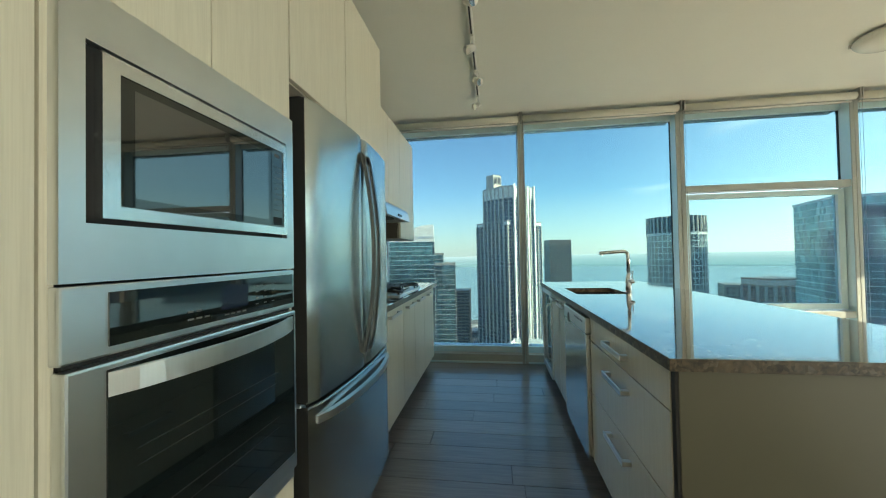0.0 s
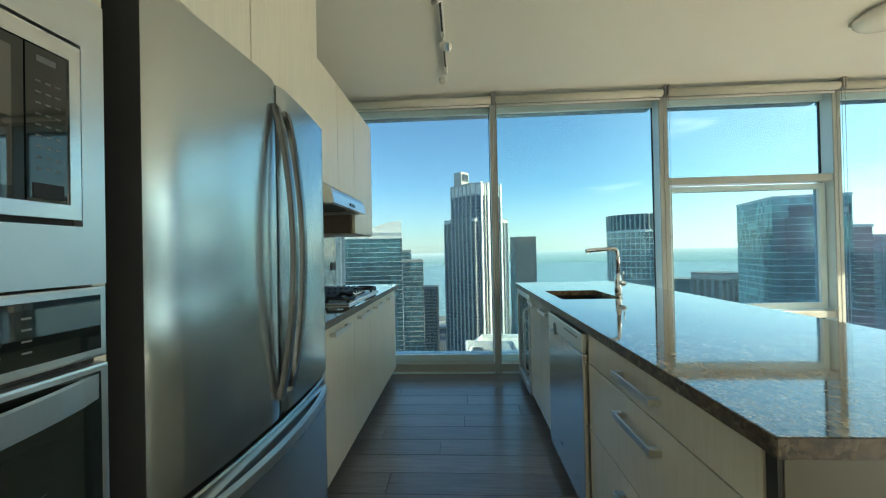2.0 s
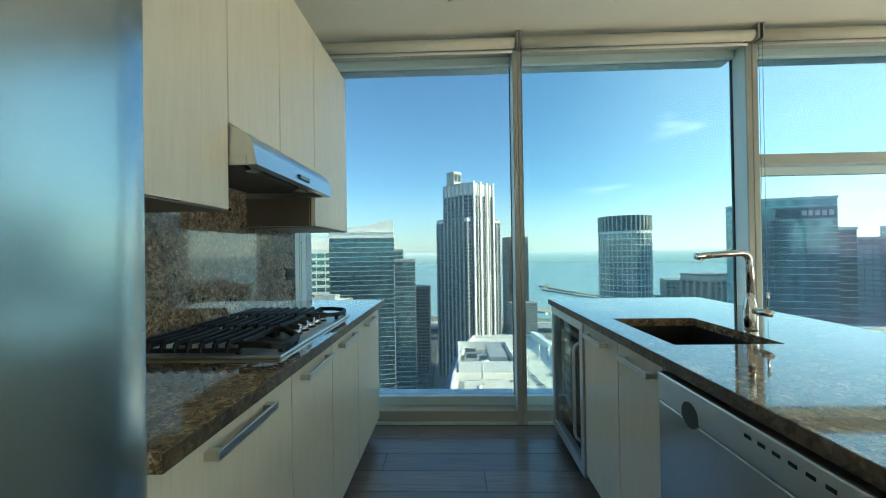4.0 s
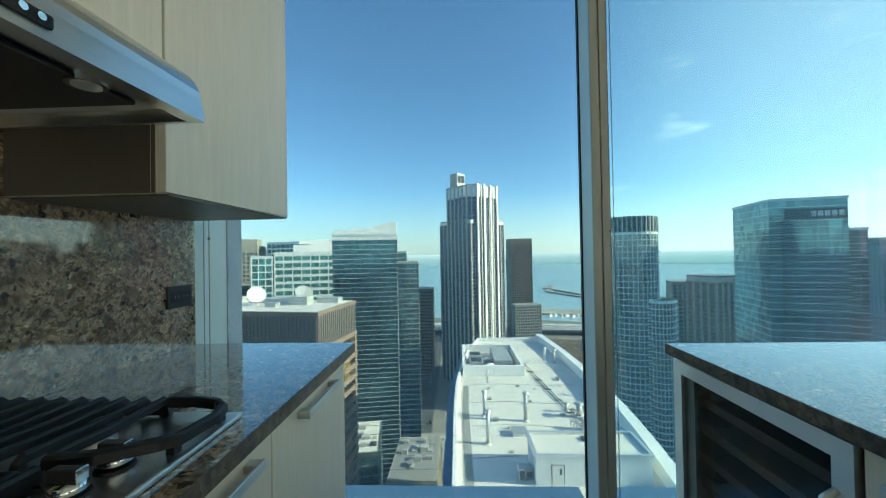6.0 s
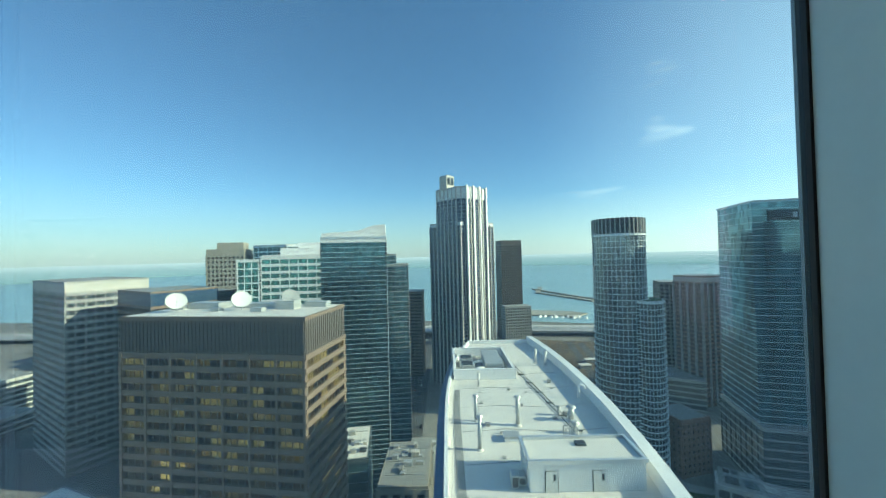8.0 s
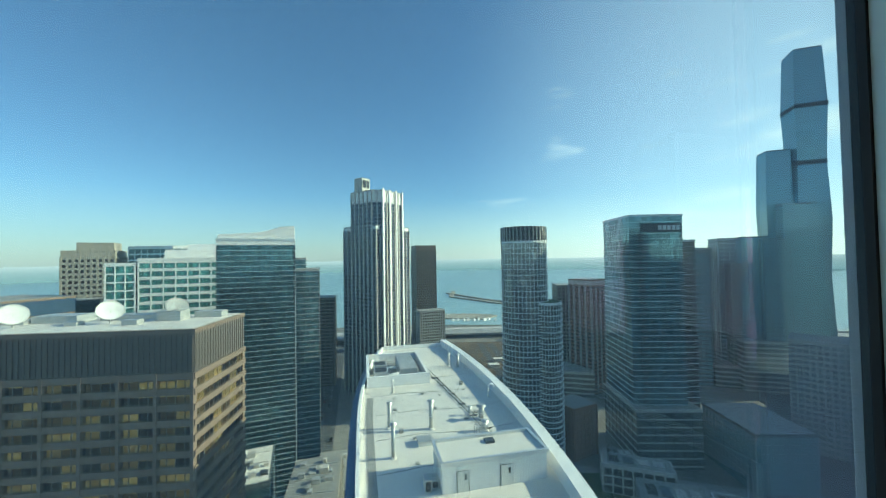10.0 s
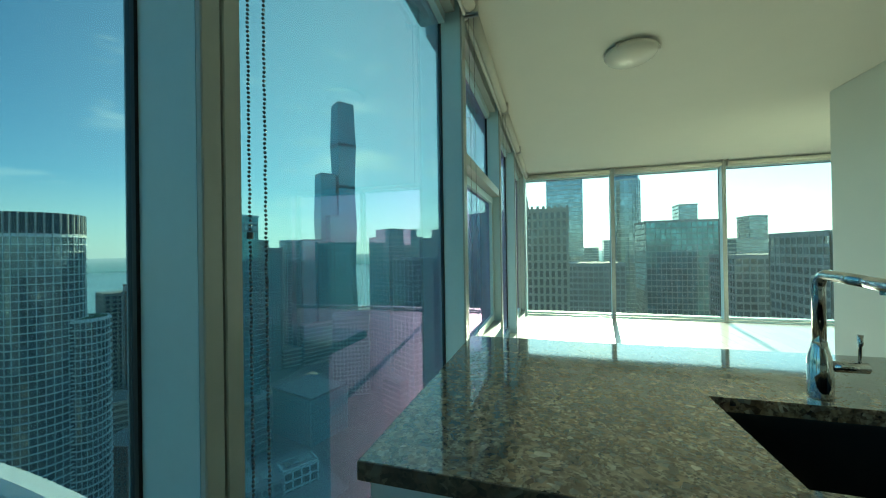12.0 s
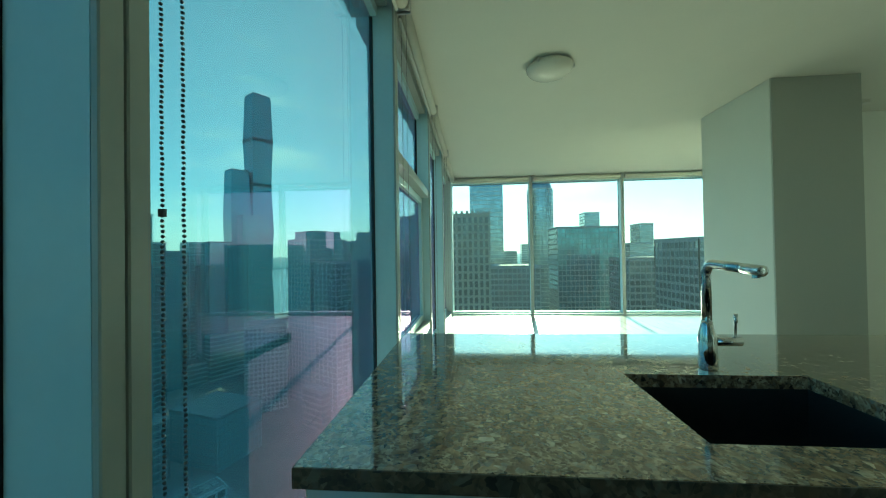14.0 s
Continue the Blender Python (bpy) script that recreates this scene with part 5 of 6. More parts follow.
rngv = random.Random(5)
CARS = [plain("car_paint_%s" % n, c, 0.25, 0.2, 0.03) for n, c in (("white", (0.7, 0.7, 0.7)), ("dark", (0.03, 0.03, 0.035)), ("red", (0.3, 0.03, 0.02)), ("grey", (0.25, 0.26, 0.27)))]
for k in range(26):
    y = 150 + k * 11 + rngv.uniform(-2, 2)
    c = thing("parked_car", (-22 - (y - 40) * 0.02 + rngv.choice((-6.5, -2, 2.2, 6.5)), y, GROUND + 0.25), "small car on the grey street far below", "car", "street cars")
    paint = rngv.choice(CARS)
    local("body", cuboid(-0.9, 0.9, -2.2, 2.2, 0.3, 0.95, 0.15), paint, c)
    local("cabin", cuboid(-0.75, 0.75, -1.1, 1.3, 0.95, 1.5, 0.2), DARK_G, c)
    for wx in (-0.8, 0.8):
        for wy in (-1.4, 1.4):
            local("wheel", rod((wx - 0.1, wy, 0.32), (wx + 0.1, wy, 0.32), 0.32, seg=10), DARK_T, c)


# ---- city: brown office block with the dishes ----
t = tower("brown_office_block", "brown precast office block with bronze windows and a white roof", -53.6, 96.0, -7.4, outline_box(46.5, 20.5), -12.5, 2.95,
          GOLD_G, BROWN, 1.25, 0.45, BROWN_D, 1.65, 0.16, 0.06, crown=7.4, crown_mat=BROWN_D, roof=ROOF_W, low=-62)
for k in range(8):
    for s in (-1, 1):
        local("main_pier", cuboid(-23.1 + k * 6.6 - 0.3, -23.1 + k * 6.6 + 0.3, s * 10.25 - 0.6, s * 10.25 + 0.6, 20, high(t, -19.9)), BROWN, t)
rib = mesh_of(cuboid(-0.10, 0.10, -0.26, 0.26, 0, 7.2), "panel_rib", BROWN_D)
for k in range(48):
    share("panel_rib", rib, t, Matrix.Translation((-23.0 + k * 0.98, -10.4, high(t, -19.8))))
for k in range(20):
    share("panel_rib", rib, t, Matrix.Translation((23.4, -9.8 + k * 1.03, high(t, -19.8))))
for px, py, w, d, h in ((-12, 4, 9, 5, 1.6), (2, 5, 12, 4, 1.2), (12, 2, 5, 3.5, 2.2), (18, 6, 6, 3, 1.4), (-19, 2, 4, 3, 1.0), (7, -3, 3, 2, 1.1), (-5, -2, 2.4, 2, 0.9)):
    rooftop_box(t, px, py, w, d, h, high(t, -11.6), DUCT, "roof_unit")
dish_bm = bmesh.new()
seg = 20
rings = [[dish_bm.verts.new((0.32 * (k / 5) ** 2, 1.75 * k / 5 * math.cos(a), 1.75 * k / 5 * math.sin(a))) for a in [2 * math.pi * j / seg for j in range(seg)]] for k in range(1, 6)]
hub = dish_bm.verts.new((0, 0, 0))
for j in range(seg):
    dish_bm.faces.new((hub, rings[0][j], rings[0][(j + 1) % seg]))
for r0, r1 in zip(rings, rings[1:]):
    for j in range(seg):
        dish_bm.faces.new((r0[j], r1[j], r1[(j + 1) % seg], r0[(j + 1) % seg]))
bmesh.ops.solidify(dish_bm, geom=list(dish_bm.faces), thickness=0.06)
dish_me = mesh_of(dish_bm, "dish", WHITE_P, True)
for px, py, turn in ((-69.5, 95.0, -48), (-53.0, 95.5, -52), (-41.5, 98.0, -46)):
    d = thing("satellite_dish", (px, py, -11.55), "white satellite dish on the office roof", "satellite dish", "roof dishes")
    share("dish", dish_me, d, Matrix.Translation((0, 0, 2.6)) @ Matrix.Scale(1.35, 4) @ Matrix.Rotation(radians(turn), 4, "Z") @ Matrix.Rotation(radians(-35), 4, "Y"))
    local("mast", rod((0, 0, 0), (0, 0, 2.5), 0.18), DUCT, d)
    local("feed_arm", rod((0, 0, 2.1), (1.3 * math.cos(radians(turn)), 1.3 * math.sin(radians(turn)), 3.0), 0.06, seg=8), DUCT, d)

# ---- city: long white-roofed building ----
RZ = -25.0
def left_x(y):
    return -0.7 + max(0.0, (y - 60) / 50) ** 2.2 * 6.5
def right_x(y):
    return 25.3 - max(0.0, (75 - y) / 42) ** 2 * 4.2 - max(0.0, (y - 78) / 32) ** 2 * 2.2
ys = [8 + 6 * k for k in range(18)]
ws = thing("white_roofed_building", (12, 60, GROUND), "long curved building with white roof, blue flank and pale parapet", "building", "city buildings")
body = [(left_x(y) - 1.6, y) for y in ys] + [(right_x(y) + 1.0, y) for y in reversed(ys)]
part("wall", prism(body, "z", GROUND, RZ - 1.2), BLUE_T, ws, "blue metal-clad walls")
part("roof", prism([(left_x(y), y) for y in ys] + [(right_x(y) - 0.6, y) for y in reversed(ys)], "z", RZ - 1.15, RZ), ROOF_W, ws, "bright white roof membrane")
part("parapet", prism([(left_x(y) - 0.5, y) for y in ys] + [(left_x(y), y) for y in reversed(ys)], "z", RZ - 1.14, RZ + 0.9), WHITE_P, ws)
part("blue_fascia", prism([(left_x(y) - 1.6, y) for y in ys] + [(left_x(y) - 0.51, y) for y in reversed(ys)], "z", RZ - 1.15, RZ + 0.2), BLUE_T, ws)
part("parapet", prism([(right_x(y) - 0.6, y) for y in ys] + [(right_x(y) + 1.0, y) for y in reversed(ys)], "z", RZ - 1.14, RZ + 1.9), WHITE_P, ws, "broad pale curved parapet")
part("walkway", prism([(left_x(y) + 0.9, y) for y in ys[5:12]] + [(left_x(y) + 2.0, y) for y in reversed(ys[5:12])], "z", RZ + 0.02, RZ + 0.06), ROOF_G, ws)
part("end_parapet", cuboid(left_x(110) - 0.5, right_x(110) + 1, 109.4, 110, RZ - 1.1, RZ + 1.0), WHITE_P, ws)
# plant room with ribbed walls
PX0, PX1, PY0, PY1 = 8.3, 21.0, 43.6, 48.8
pr = part("plant_room", cuboid(PX0, PX1, PY0, PY1, RZ + 0.01, -21.9), WHITE_P, ws)
for k in range(63):
    part("wall_rib", cuboid(PX0 + 0.1 + k * 0.2, PX0 + 0.16 + k * 0.2, PY0 - 0.05, PY0 - 0.001, RZ + 0.02, -21.95), WHITE_P, pr)
for k in range(25):
    part("wall_rib", cuboid(PX0 - 0.05, PX0 - 0.001, PY0 + 0.1 + k * 0.2, PY0 + 0.16 + k * 0.2, RZ + 0.02, -21.95), WHITE_P, pr)
part("roof_edge", plate_with_hole(PX0 - 0.2, PX1 + 0.2, PY0 - 0.2, PY1 + 0.2, -21.89, -21.45, PX0 + 0.15, PX1 - 0.15, PY0 + 0.15, PY1 - 0.15), ALU, pr)
part("roof_hatch", cuboid(14.6, 15.8, 46.9, 47.9, -21.79, -21.55), DARK_T, pr)
part("roof_sheet", cuboid(PX0 + 0.16, PX1 - 0.16, PY0 + 0.16, PY1 - 0.16, -21.895, -21.8), ROOF_W, pr)
for x, w in ((10.0, 1.3), (15.2, 1.4)):
    dr = part("door", cuboid(x, x + w, PY0 - 0.10, PY0 - 0.051, RZ + 0.02, RZ + 2.3), ALU, pr)
    part("door_frame", cuboid(x - 0.1, x + w + 0.1, PY0 - 0.04, PY0 - 0.025, RZ + 0.02, RZ + 2.4), DARK_T, dr)
    part("door_pane", cuboid(x + w - 0.5, x + w - 0.2, PY0 - 0.105, PY0 - 0.1005, RZ + 1.3, RZ + 2.0), SLATE_G, dr)
for dx, dy, h in ((0.0, 0.0, 1.5), (0.9, 0.5, 1.1)):
    cu = part("air_unit", cuboid(6.4 + dx, 7.2 + dx, 44.2 + dy, 45.6 + dy, RZ + 0.02, RZ + h, 0.08), DUCT, ws)
    part("fan_opening", cuboid(6.5 + dx, 7.1 + dx, 44.19 + dy, 44.199 + dy, RZ + 0.25, RZ + h - 0.2), DARK_T, cu)
# sunken well with coolers
wl_ = part("equipment_well", cuboid(1.2, 13.2, 80.0, 97.0, RZ + 0.01, RZ + 0.05), ROOF_G, ws)
for a, b, c, d in ((0.6, 13.6, 79.4, 80.0), (0.6, 13.6, 97.0, 97.6), (0.6, 1.2, 80.0, 97.0), (13.0, 13.6, 80.0, 97.0)):
    part("well_wall", cuboid(a, b, c, d, RZ + 0.02, RZ + 2.2), WHITE_P, wl_)
for k in range(2):
    cu = part("cooler", cuboid(2.2, 5.2, 83 + 5 * k, 86.6 + 5 * k, RZ + 0.06, RZ + 2.0, 0.1), DUCT, wl_)
    part("fan_opening", cuboid(2.5, 4.9, 83.3 + 5 * k, 86.3 + 5 * k, RZ + 2.0, RZ + 2.05), DARK_T, cu)
part("air_handler", cuboid(7.6, 11.6, 83, 94, RZ + 0.06, RZ + 2.4, 0.15), DUCT, wl_)
for y in (82.2, 87):
    part("pipe", tube([(5.4, y, RZ + 0.1), (5.4, y, RZ + 1.4), (6.0, y, RZ + 1.6), (7.4, y, RZ + 1.6)], 0.3, 10), WHITE_P, wl_, "", True)
for x, y, h, r in ((3.6, 52.4, 4.4, 0.26), (3.75, 61.0, 3.8, 0.26), (10.0, 59.2, 4.2, 0.30), (5.5, 76.0, 2.2, 0.18), (17.8, 56.5, 1.4, 0.3), (18.6, 60.6, 2.0, 0.42), (22.0, 88, 3.0, 0.3), (20.2, 90, 3.0, 0.3), (17.2, 62.5, 1.2, 0.22)):
    v = thing("roof_vent", (x, y, RZ), "metal flue with cap on the white roof", "roof vent", "roof vents")
    part("pipe", rod((x, y, RZ), (x, y, RZ + h), r, seg=14), DUCT, v, "", True)
    part("collar", rod((x, y, RZ), (x, y, RZ + 0.25), r * 2.0, r * 1.5, 14), ROOF_W, v)
    part("cap", rod((x, y, RZ + h + 0.05), (x, y, RZ + h + 0.35), r * 2.0, r * 1.2, 14), DUCT, v)
    part("collar_ring", rod((x, y, RZ + h * 0.45), (x, y, RZ + h * 0.45 + 0.12), r * 1.4, seg=14), DUCT, v)
hc = thing("roof_hatch_box", (8.4, 55.3, RZ), "low grey hatch on the white roof", "roof hatch")
part("curb", cuboid(7.3, 9.3, 54.3, 56.0, RZ, RZ + 0.5), WHITE_P, hc)
part("lid", cuboid(7.2, 9.4, 54.2, 56.1, RZ + 0.5, RZ + 0.75), DUCT, hc)
lad = thing("roof_cable_ladder", (17, 70, RZ), "thin cable tray running along the white roof", "cable tray")
for s in (0.0, 0.7):
    part("rail", tube([(12.9 + s, 100, RZ + 0.15), (15.6 + s, 76, RZ + 0.15), (17.2 + s, 63, RZ + 0.15), (18.2 + s, 52, RZ + 0.15)], 0.06, 6), DARK_T, lad)
for k in range(9):
    f = k / 8
    part("sleeper", cuboid(12.7 + 5.0 * f, 14.1 + 5.0 * f, 97 - 40 * f, 97.3 - 40 * f, RZ, RZ + 0.12), DARK_T, lad)
cage = thing("roof_ladder_cage", (15.8, 53.5, RZ), "grey steel access ladder on the roof", "ladder")
for x in (15.2, 16.0, 16.8):
    for y in (52.6, 53.6):
        part("upright", tube([(x, y, RZ), (x, y, RZ + 2.6)], 0.05, 6), DUCT, cage)
for z in (0.9, 1.7, 2.55):
    part("rail", tube([(15.2, 52.6, RZ + z), (16.8, 52.6, RZ + z), (16.8, 53.6, RZ + z), (15.2, 53.6, RZ + z)], 0.045, 6), DUCT, cage)
gn = thing("roof_gooseneck", (22.8, 69, RZ), "white gooseneck vent by the parapet", "roof vent", "roof vents")
part("pipe", tube([(22.8, 69, RZ), (22.8, 69, RZ + 1.8), (22.9, 69, RZ + 2.2), (23.3, 69, RZ + 2.45), (23.8, 69, RZ + 2.2), (23.9, 69, RZ + 1.7)], 0.22, 12), WHITE_P, gn, "", True)
for k in range(5):
    y = 49 + k * 8.5
    part("roof_seam", tube([(1.5, y, RZ + 0.01), (8, y + 0.6, RZ + 0.01), (16, y - 0.4, RZ + 0.01), (23, y + 0.3, RZ + 0.01)], 0.05, 5), ROOF_G, ws)
rngb = random.Random(11)
for k in range(16):
    x, y = rngb.uniform(4, 20), rngb.uniform(50, 78)
    s = rngb.uniform(0.15, 0.35)
    part("roof_drain", cuboid(x - s, x + s, y - s, y + s, RZ, RZ + rngb.uniform(0.1, 0.5)), ROOF_G, ws)

# ---- city: towers ahead ----
t = tower("residential_tower", "tall pale concrete residential tower with white corner piers", 13.5, 322, 43, outline_cut(36, 36, 6), 57, 3.1, NAVY_G, CONC_D, 0.7, 0.15, CONC, 4.8, 0.95, 0.7,
          crown=9.0, crown_mat=WHITE_P, roof=CONC, tall_piers=0.8)
for s in (-12, -4, 4, 12):
    local("white_fin", cuboid(s - 0.9, s + 0.9, -19.3, -18.2, 0, high(t, 59)), WHITE_P, t)
    local("white_fin", cuboid(18.2, 19.3, s - 0.9, s + 0.9, 0, high(t, 57)), WHITE_P, t)
lant = local("roof_lantern", cuboid(-19, -10, -2, 7, high(t, 57), high(t, 69)), CONC, t)
local("lantern_window", cuboid(-18, -15, -2.3, -2.0, high(t, 61), high(t, 67)), DARK_G, t)
local("lantern_window", cuboid(-14, -11, -2.3, -2.0, high(t, 61), high(t, 67)), DARK_G, t)
tower("residential_tower_wing", "lower wing of the pale residential tower", 13.5, 326, 43, outline_box(41, 38), 28, 3.1, NAVY_G, CONC_D, 0.7, 0.2, CONC_D, 4.6, 0.95, 0.7, crown=2.2, crown_mat=WHITE_P)
t = tower("teal_glass_tower", "teal glass residential tower with thin white floor edges", -43.5, 175, 9, outline_box(28.5, 22), 9.5, 2.15, TEAL_G, ALU, 0.19, 0.32, DARK_T, 1.9, 0.16, 0.12, roof=ROOF_G, crown=1.6, crown_mat=WHITE_P)
local("sloped_screen", prism([(-14.2, high(t, 10.4)), (14.2, high(t, 10.4)), (14.2, high(t, 16.0)), (8.5, high(t, 15.6)), (1.5, high(t, 13.2)), (-14.2, high(t, 12.2))], "y", -9, 9), WHITE_P, t)
tower("slate_glass_slab", "slim dark blue-grey glass slab tower", -32.5, 236, 6, outline_box(14, 30), -4.5, 3.05, BLUE_G, CONC_D, 0.5, 0.35, DARK_T, 2.6, 0.2, 0.15)
tower("slate_glass_slab", "stepped top of the slim dark glass tower", -37, 244, 6, outline_box(6, 14), 2.0, 3.05, BLUE_G, CONC_D, 0.5, 0.3)
tower("brown_apartment_tower", "brown concrete apartment tower with balconies", -31.5, 350, 0, outline_box(15, 22), -33, 3.0, DARK_G, BROWN, 1.2, 0.4, BROWN, 3.6, 0.9, 0.4)
tower("brown_apartment_tower", "dark apartment tower beside the street", -50, 360, 0, outline_box(18, 20), -30, 3.0, DARK_G, BROWN_D, 1.2, 0.4, BROWN, 4.5, 0.8, 0.3)
tower("dark_slab_tower", "dark brown slab tower with small windows", 82, 486, 8, outline_box(27, 24), 17.5, 3.1, DARK_G, BROWN_D, 1.4, 0.2, BROWN_D, 2.6, 0.9, 0.2, crown=5, crown_mat=BROWN_D)
tower("dark_slab_podium", "low dark podium at the foot of the slab tower", 84, 452, 8, outline_box(32, 16), -64, 3.4, DARK_G, CONC_D, 1.2, 0.2, CONC_D, 3.0, 0.8, 0.2)
t = tower("oval_glass_tower", "oval glass residential tower with ring balconies", 90, 194, -20, outline_oval(25, 21, 36), 9.2, 2.95, GREY_G, WHITE_P, 0.34, 0.75, ALU, 2.6, 0.28, 0.2, roof=ROOF_G)
local("crown_ring", prism(grown(outline_oval(25, 21, 36), -0.4), "z", high(t, 9.5), high(t, 18.0)), DARK_T, t)
fin = mesh_of(cuboid(-0.22, 0.22, -0.5, 0.1, 0, 8.2), "crown_fin", CONC)
for k in range(36):
    a = 2 * math.pi * k / 36
    share("crown_fin", fin, t, Matrix.Translation((12.4 * math.cos(a), 10.4 * math.sin(a), high(t, 9.6))) @ Matrix.Rotation(a + math.pi / 2, 4, "Z"))
tower("oval_glass_wing", "lower curved wing of the oval glass tower", 101, 188, -30, outline_oval(14, 19, 28), -24.5, 2.95, GREY_G, WHITE_P, 0.34, 0.8, ALU, 2.8, 0.28, 0.2, roof=LAWN)
t = tower("hotel_tower", "dark glass hotel tower with fine white floor lines", 158.9, 184, -15, outline_box(28, 34), 22.2, 3.05, BLUE_G, WHITE_P, 0.26, 0.30, None, roof=ROOF_G)
sg = local("rooftop_sign", cuboid(-8, 13, -17.75, -17.35, high(t, 13.5), high(t, 18.2)), DARK_T, t, label="dark sign board with pale letter bars")
for k in range(5):
    local("letter_bar", cuboid(1.0 + k * 2.4, 2.6 + k * 2.4, -17.95, -17.76, high(t, 14.6), high(t, 17.0)), WHITE_P, t)
for k in range(36):
    local("balcony", cuboid(-9.5, -6.5, -18.1, -17.31, high(t, 11.5) - k * 3.05, high(t, 12.9) - k * 3.05), DARK_T, t)
tower("hotel_rear_wing", "dark rear wing of the hotel tower", 178.5, 181, -15, outline_box(9, 26), 8.5, 3.05, DARK_G, WHITE_P, 0.26, 0.3)
tower("hotel_podium", "dark glass podium with roof terrace below the hotel", 160, 182, -15, outline_box(33, 40), -80, 4.0, GREY_G, CONC, 0.6, 0.4, DARK_T, 5.0, 0.5, 0.3)
tower("glass_office_wing", "long low dark glass office wing", 194, 150, -15, outline_box(28, 36), -83, 4.0, HAZY_G, MIST_G, 0.3, 0.3, ALU, 2.6, 0.12, 0.1, roof=CONC_D)
tower("brick_loft_block", "small red-brown brick block with punched windows", 118, 192, 14, outline_box(17, 17), -83, 3.2, DARK_G, BRICK, 1.7, 0.3, BRICK, 3.0, 1.6, 0.31)
tower("brick_residential_tower", "reddish apartment tower with grey balconies", 188, 274, 18, outline_box(27, 22), -19, 3.05, DARK_G, BRICK, 1.1, 0.25, CONC_D, 5.3, 1.8, 0.5, crown=3.5, crown_mat=CONC)
tower("brick_residential_tower", "pale apartment tower behind the oval tower", 178, 300, -20, outline_box(14, 22), -25, 3.05, DARK_G, LIME, 1.1, 0.25, LIME, 4.0, 1.2, 0.4)

for x, y, w, d, topz, g, b, say in ((125, 152, 30, 11, -97, DARK_G, CONC, "low dark terrace block with skylights by the courtyard"), (127, 133, 26, 15, -100, GREY_G, CONC_D, "low flat-roofed pavilion beside the courtyard"),
                                   (147, 122, 16, 9, -100, DARK_G, WHITE_P, "low white stone arcade building"), (128, 168, 14, 7, -101, DARK_G, CONC_D, "small flat-roofed terrace building"),
                                   (98, 128, 18, 14, -105, GREY_G, CONC, "low pale garage beside the lawn")):
    t = tower("courtyard_block", say, x, y, -32, outline_box(w, d), topz, 4.0, g, b, 0.8, 0.35, b, 4.5, 0.7, 0.3, category="building")
    for k in range(4):
        local("skylight", cuboid(-w * 0.4 + k * w * 0.21, -w * 0.4 + k * w * 0.21 + w * 0.15, -d * 0.25, d * 0.2, high(t, topz) + 0.96, high(t, topz) + 1.5), (DARK_G, MIST_G, CONC, DUCT)[k], t)
tagged(part("courtyard_paving", prism([(84, 120), (150, 96), (176, 140), (104, 182)], "z", GROUND + 0.05, GROUND + 0.38), CONC_D), "grey paved courtyard below the hotel", "paving", kind="structure")

# ---- city: towers to the north-west ----
t = tower("white_terraced_building", "white office building with green glass bands", -88, 218, 10, outline_box(34, 30), 2.5, 3.9, GREEN_G, WHITE_P, 1.5, 0.3, WHITE_P, 5.2, 0.45, 0.3, roof=ROOF_W)
rooftop_box(t, 4, 2, 25, 22, 5.0, high(t, 2.5), WHITE_P)
rooftop_box(t, 8, 2, 16, 13, 3.0, high(t, 7.5), WHITE_P)
tower("green_glass_block", "green glass wing of the white office building", -111, 212, 10, outline_box(11, 26), 0.5, 3.9, GREEN_G, WHITE_P, 0.7, 0.3, WHITE_P, 4.0, 0.4, 0.3)
t = tower("beige_lattice_tower", "beige concrete tower with crossed bracing", -167, 280, 14, outline_box(25, 22), 8.5, 3.3, DARK_G, LIME, 1.5, 0.25, LIME, 2.7, 1.1, 0.4, crown=3, crown_mat=LIME)
rooftop_box(t, 2, 0, 18, 14, 6.0, high(t, 8.5), LIME)
tower("teal_round_office", "teal glass office tower with flat white cap", -128, 286, -16, outline_cut(42, 30, 6), 11.0, 3.8, TEAL_G, WHITE_P, 0.9, 0.3, WHITE_P, 4.5, 0.3, 0.25)
tower("dark_mid_block", "dark glass office block in shade", -152, 240, -16, outline_box(22, 20), -19, 3.8, DARK_G, DARK_T, 0.9, 0.2)
tower("grey_flat_block", "wide grey office block", -216, 220, -30, outline_box(58, 36), -9, 3.9, GREY_G, CONC_D, 1.7, 0.25, CONC_D, 4.0, 0.5, 0.2, crown=5, crown_mat=CONC)
tower("blue_band_block", "dark bronze office block with a blue band", -150, 196, -30, outline_box(38, 30), -14, 3.8, DARK_G, BROWN, 1.3, 0.25, BROWN_D, 3.2, 0.5, 0.3, crown=6, crown_mat=BLUE_T)
tower("beige_stair_tower", "beige stepped apartment block", -118, 345, -10, outline_box(22, 18), -24, 3.1, DARK_G, LIME, 1.3, 0.3, LIME, 4, 1, 0.3)
tower("slate_mid_tower", "slate-blue tower in the distance", -150, 430, 0, outline_box(24, 20), -10, 3.4, BLUE_G, CONC_D, 0.8, 0.2)
tower("low_dark_block", "low dark roofed block", -100, 80, -20, outline_box(34, 40), -62, 3.8, DARK_G, CONC_D, 1.3, 0.2, CONC_D, 4, 0.8, 0.2, roof=ROOF_W)
tower("low_tan_block", "low tan stone block with tall windows", -15.5, 128, 0, outline_box(15, 26), -70, 4.6, DARK_G, LIME, 1.6, 0.3, LIME, 3.4, 1.3, 0.5, roof=ROOF_G)
tower("low_tan_block", "low tan roofed block by the street", -12, 165, 0, outline_box(14, 30), -88, 4.2, DARK_G, LIME, 1.4, 0.3, LIME, 4, 1, 0.3)
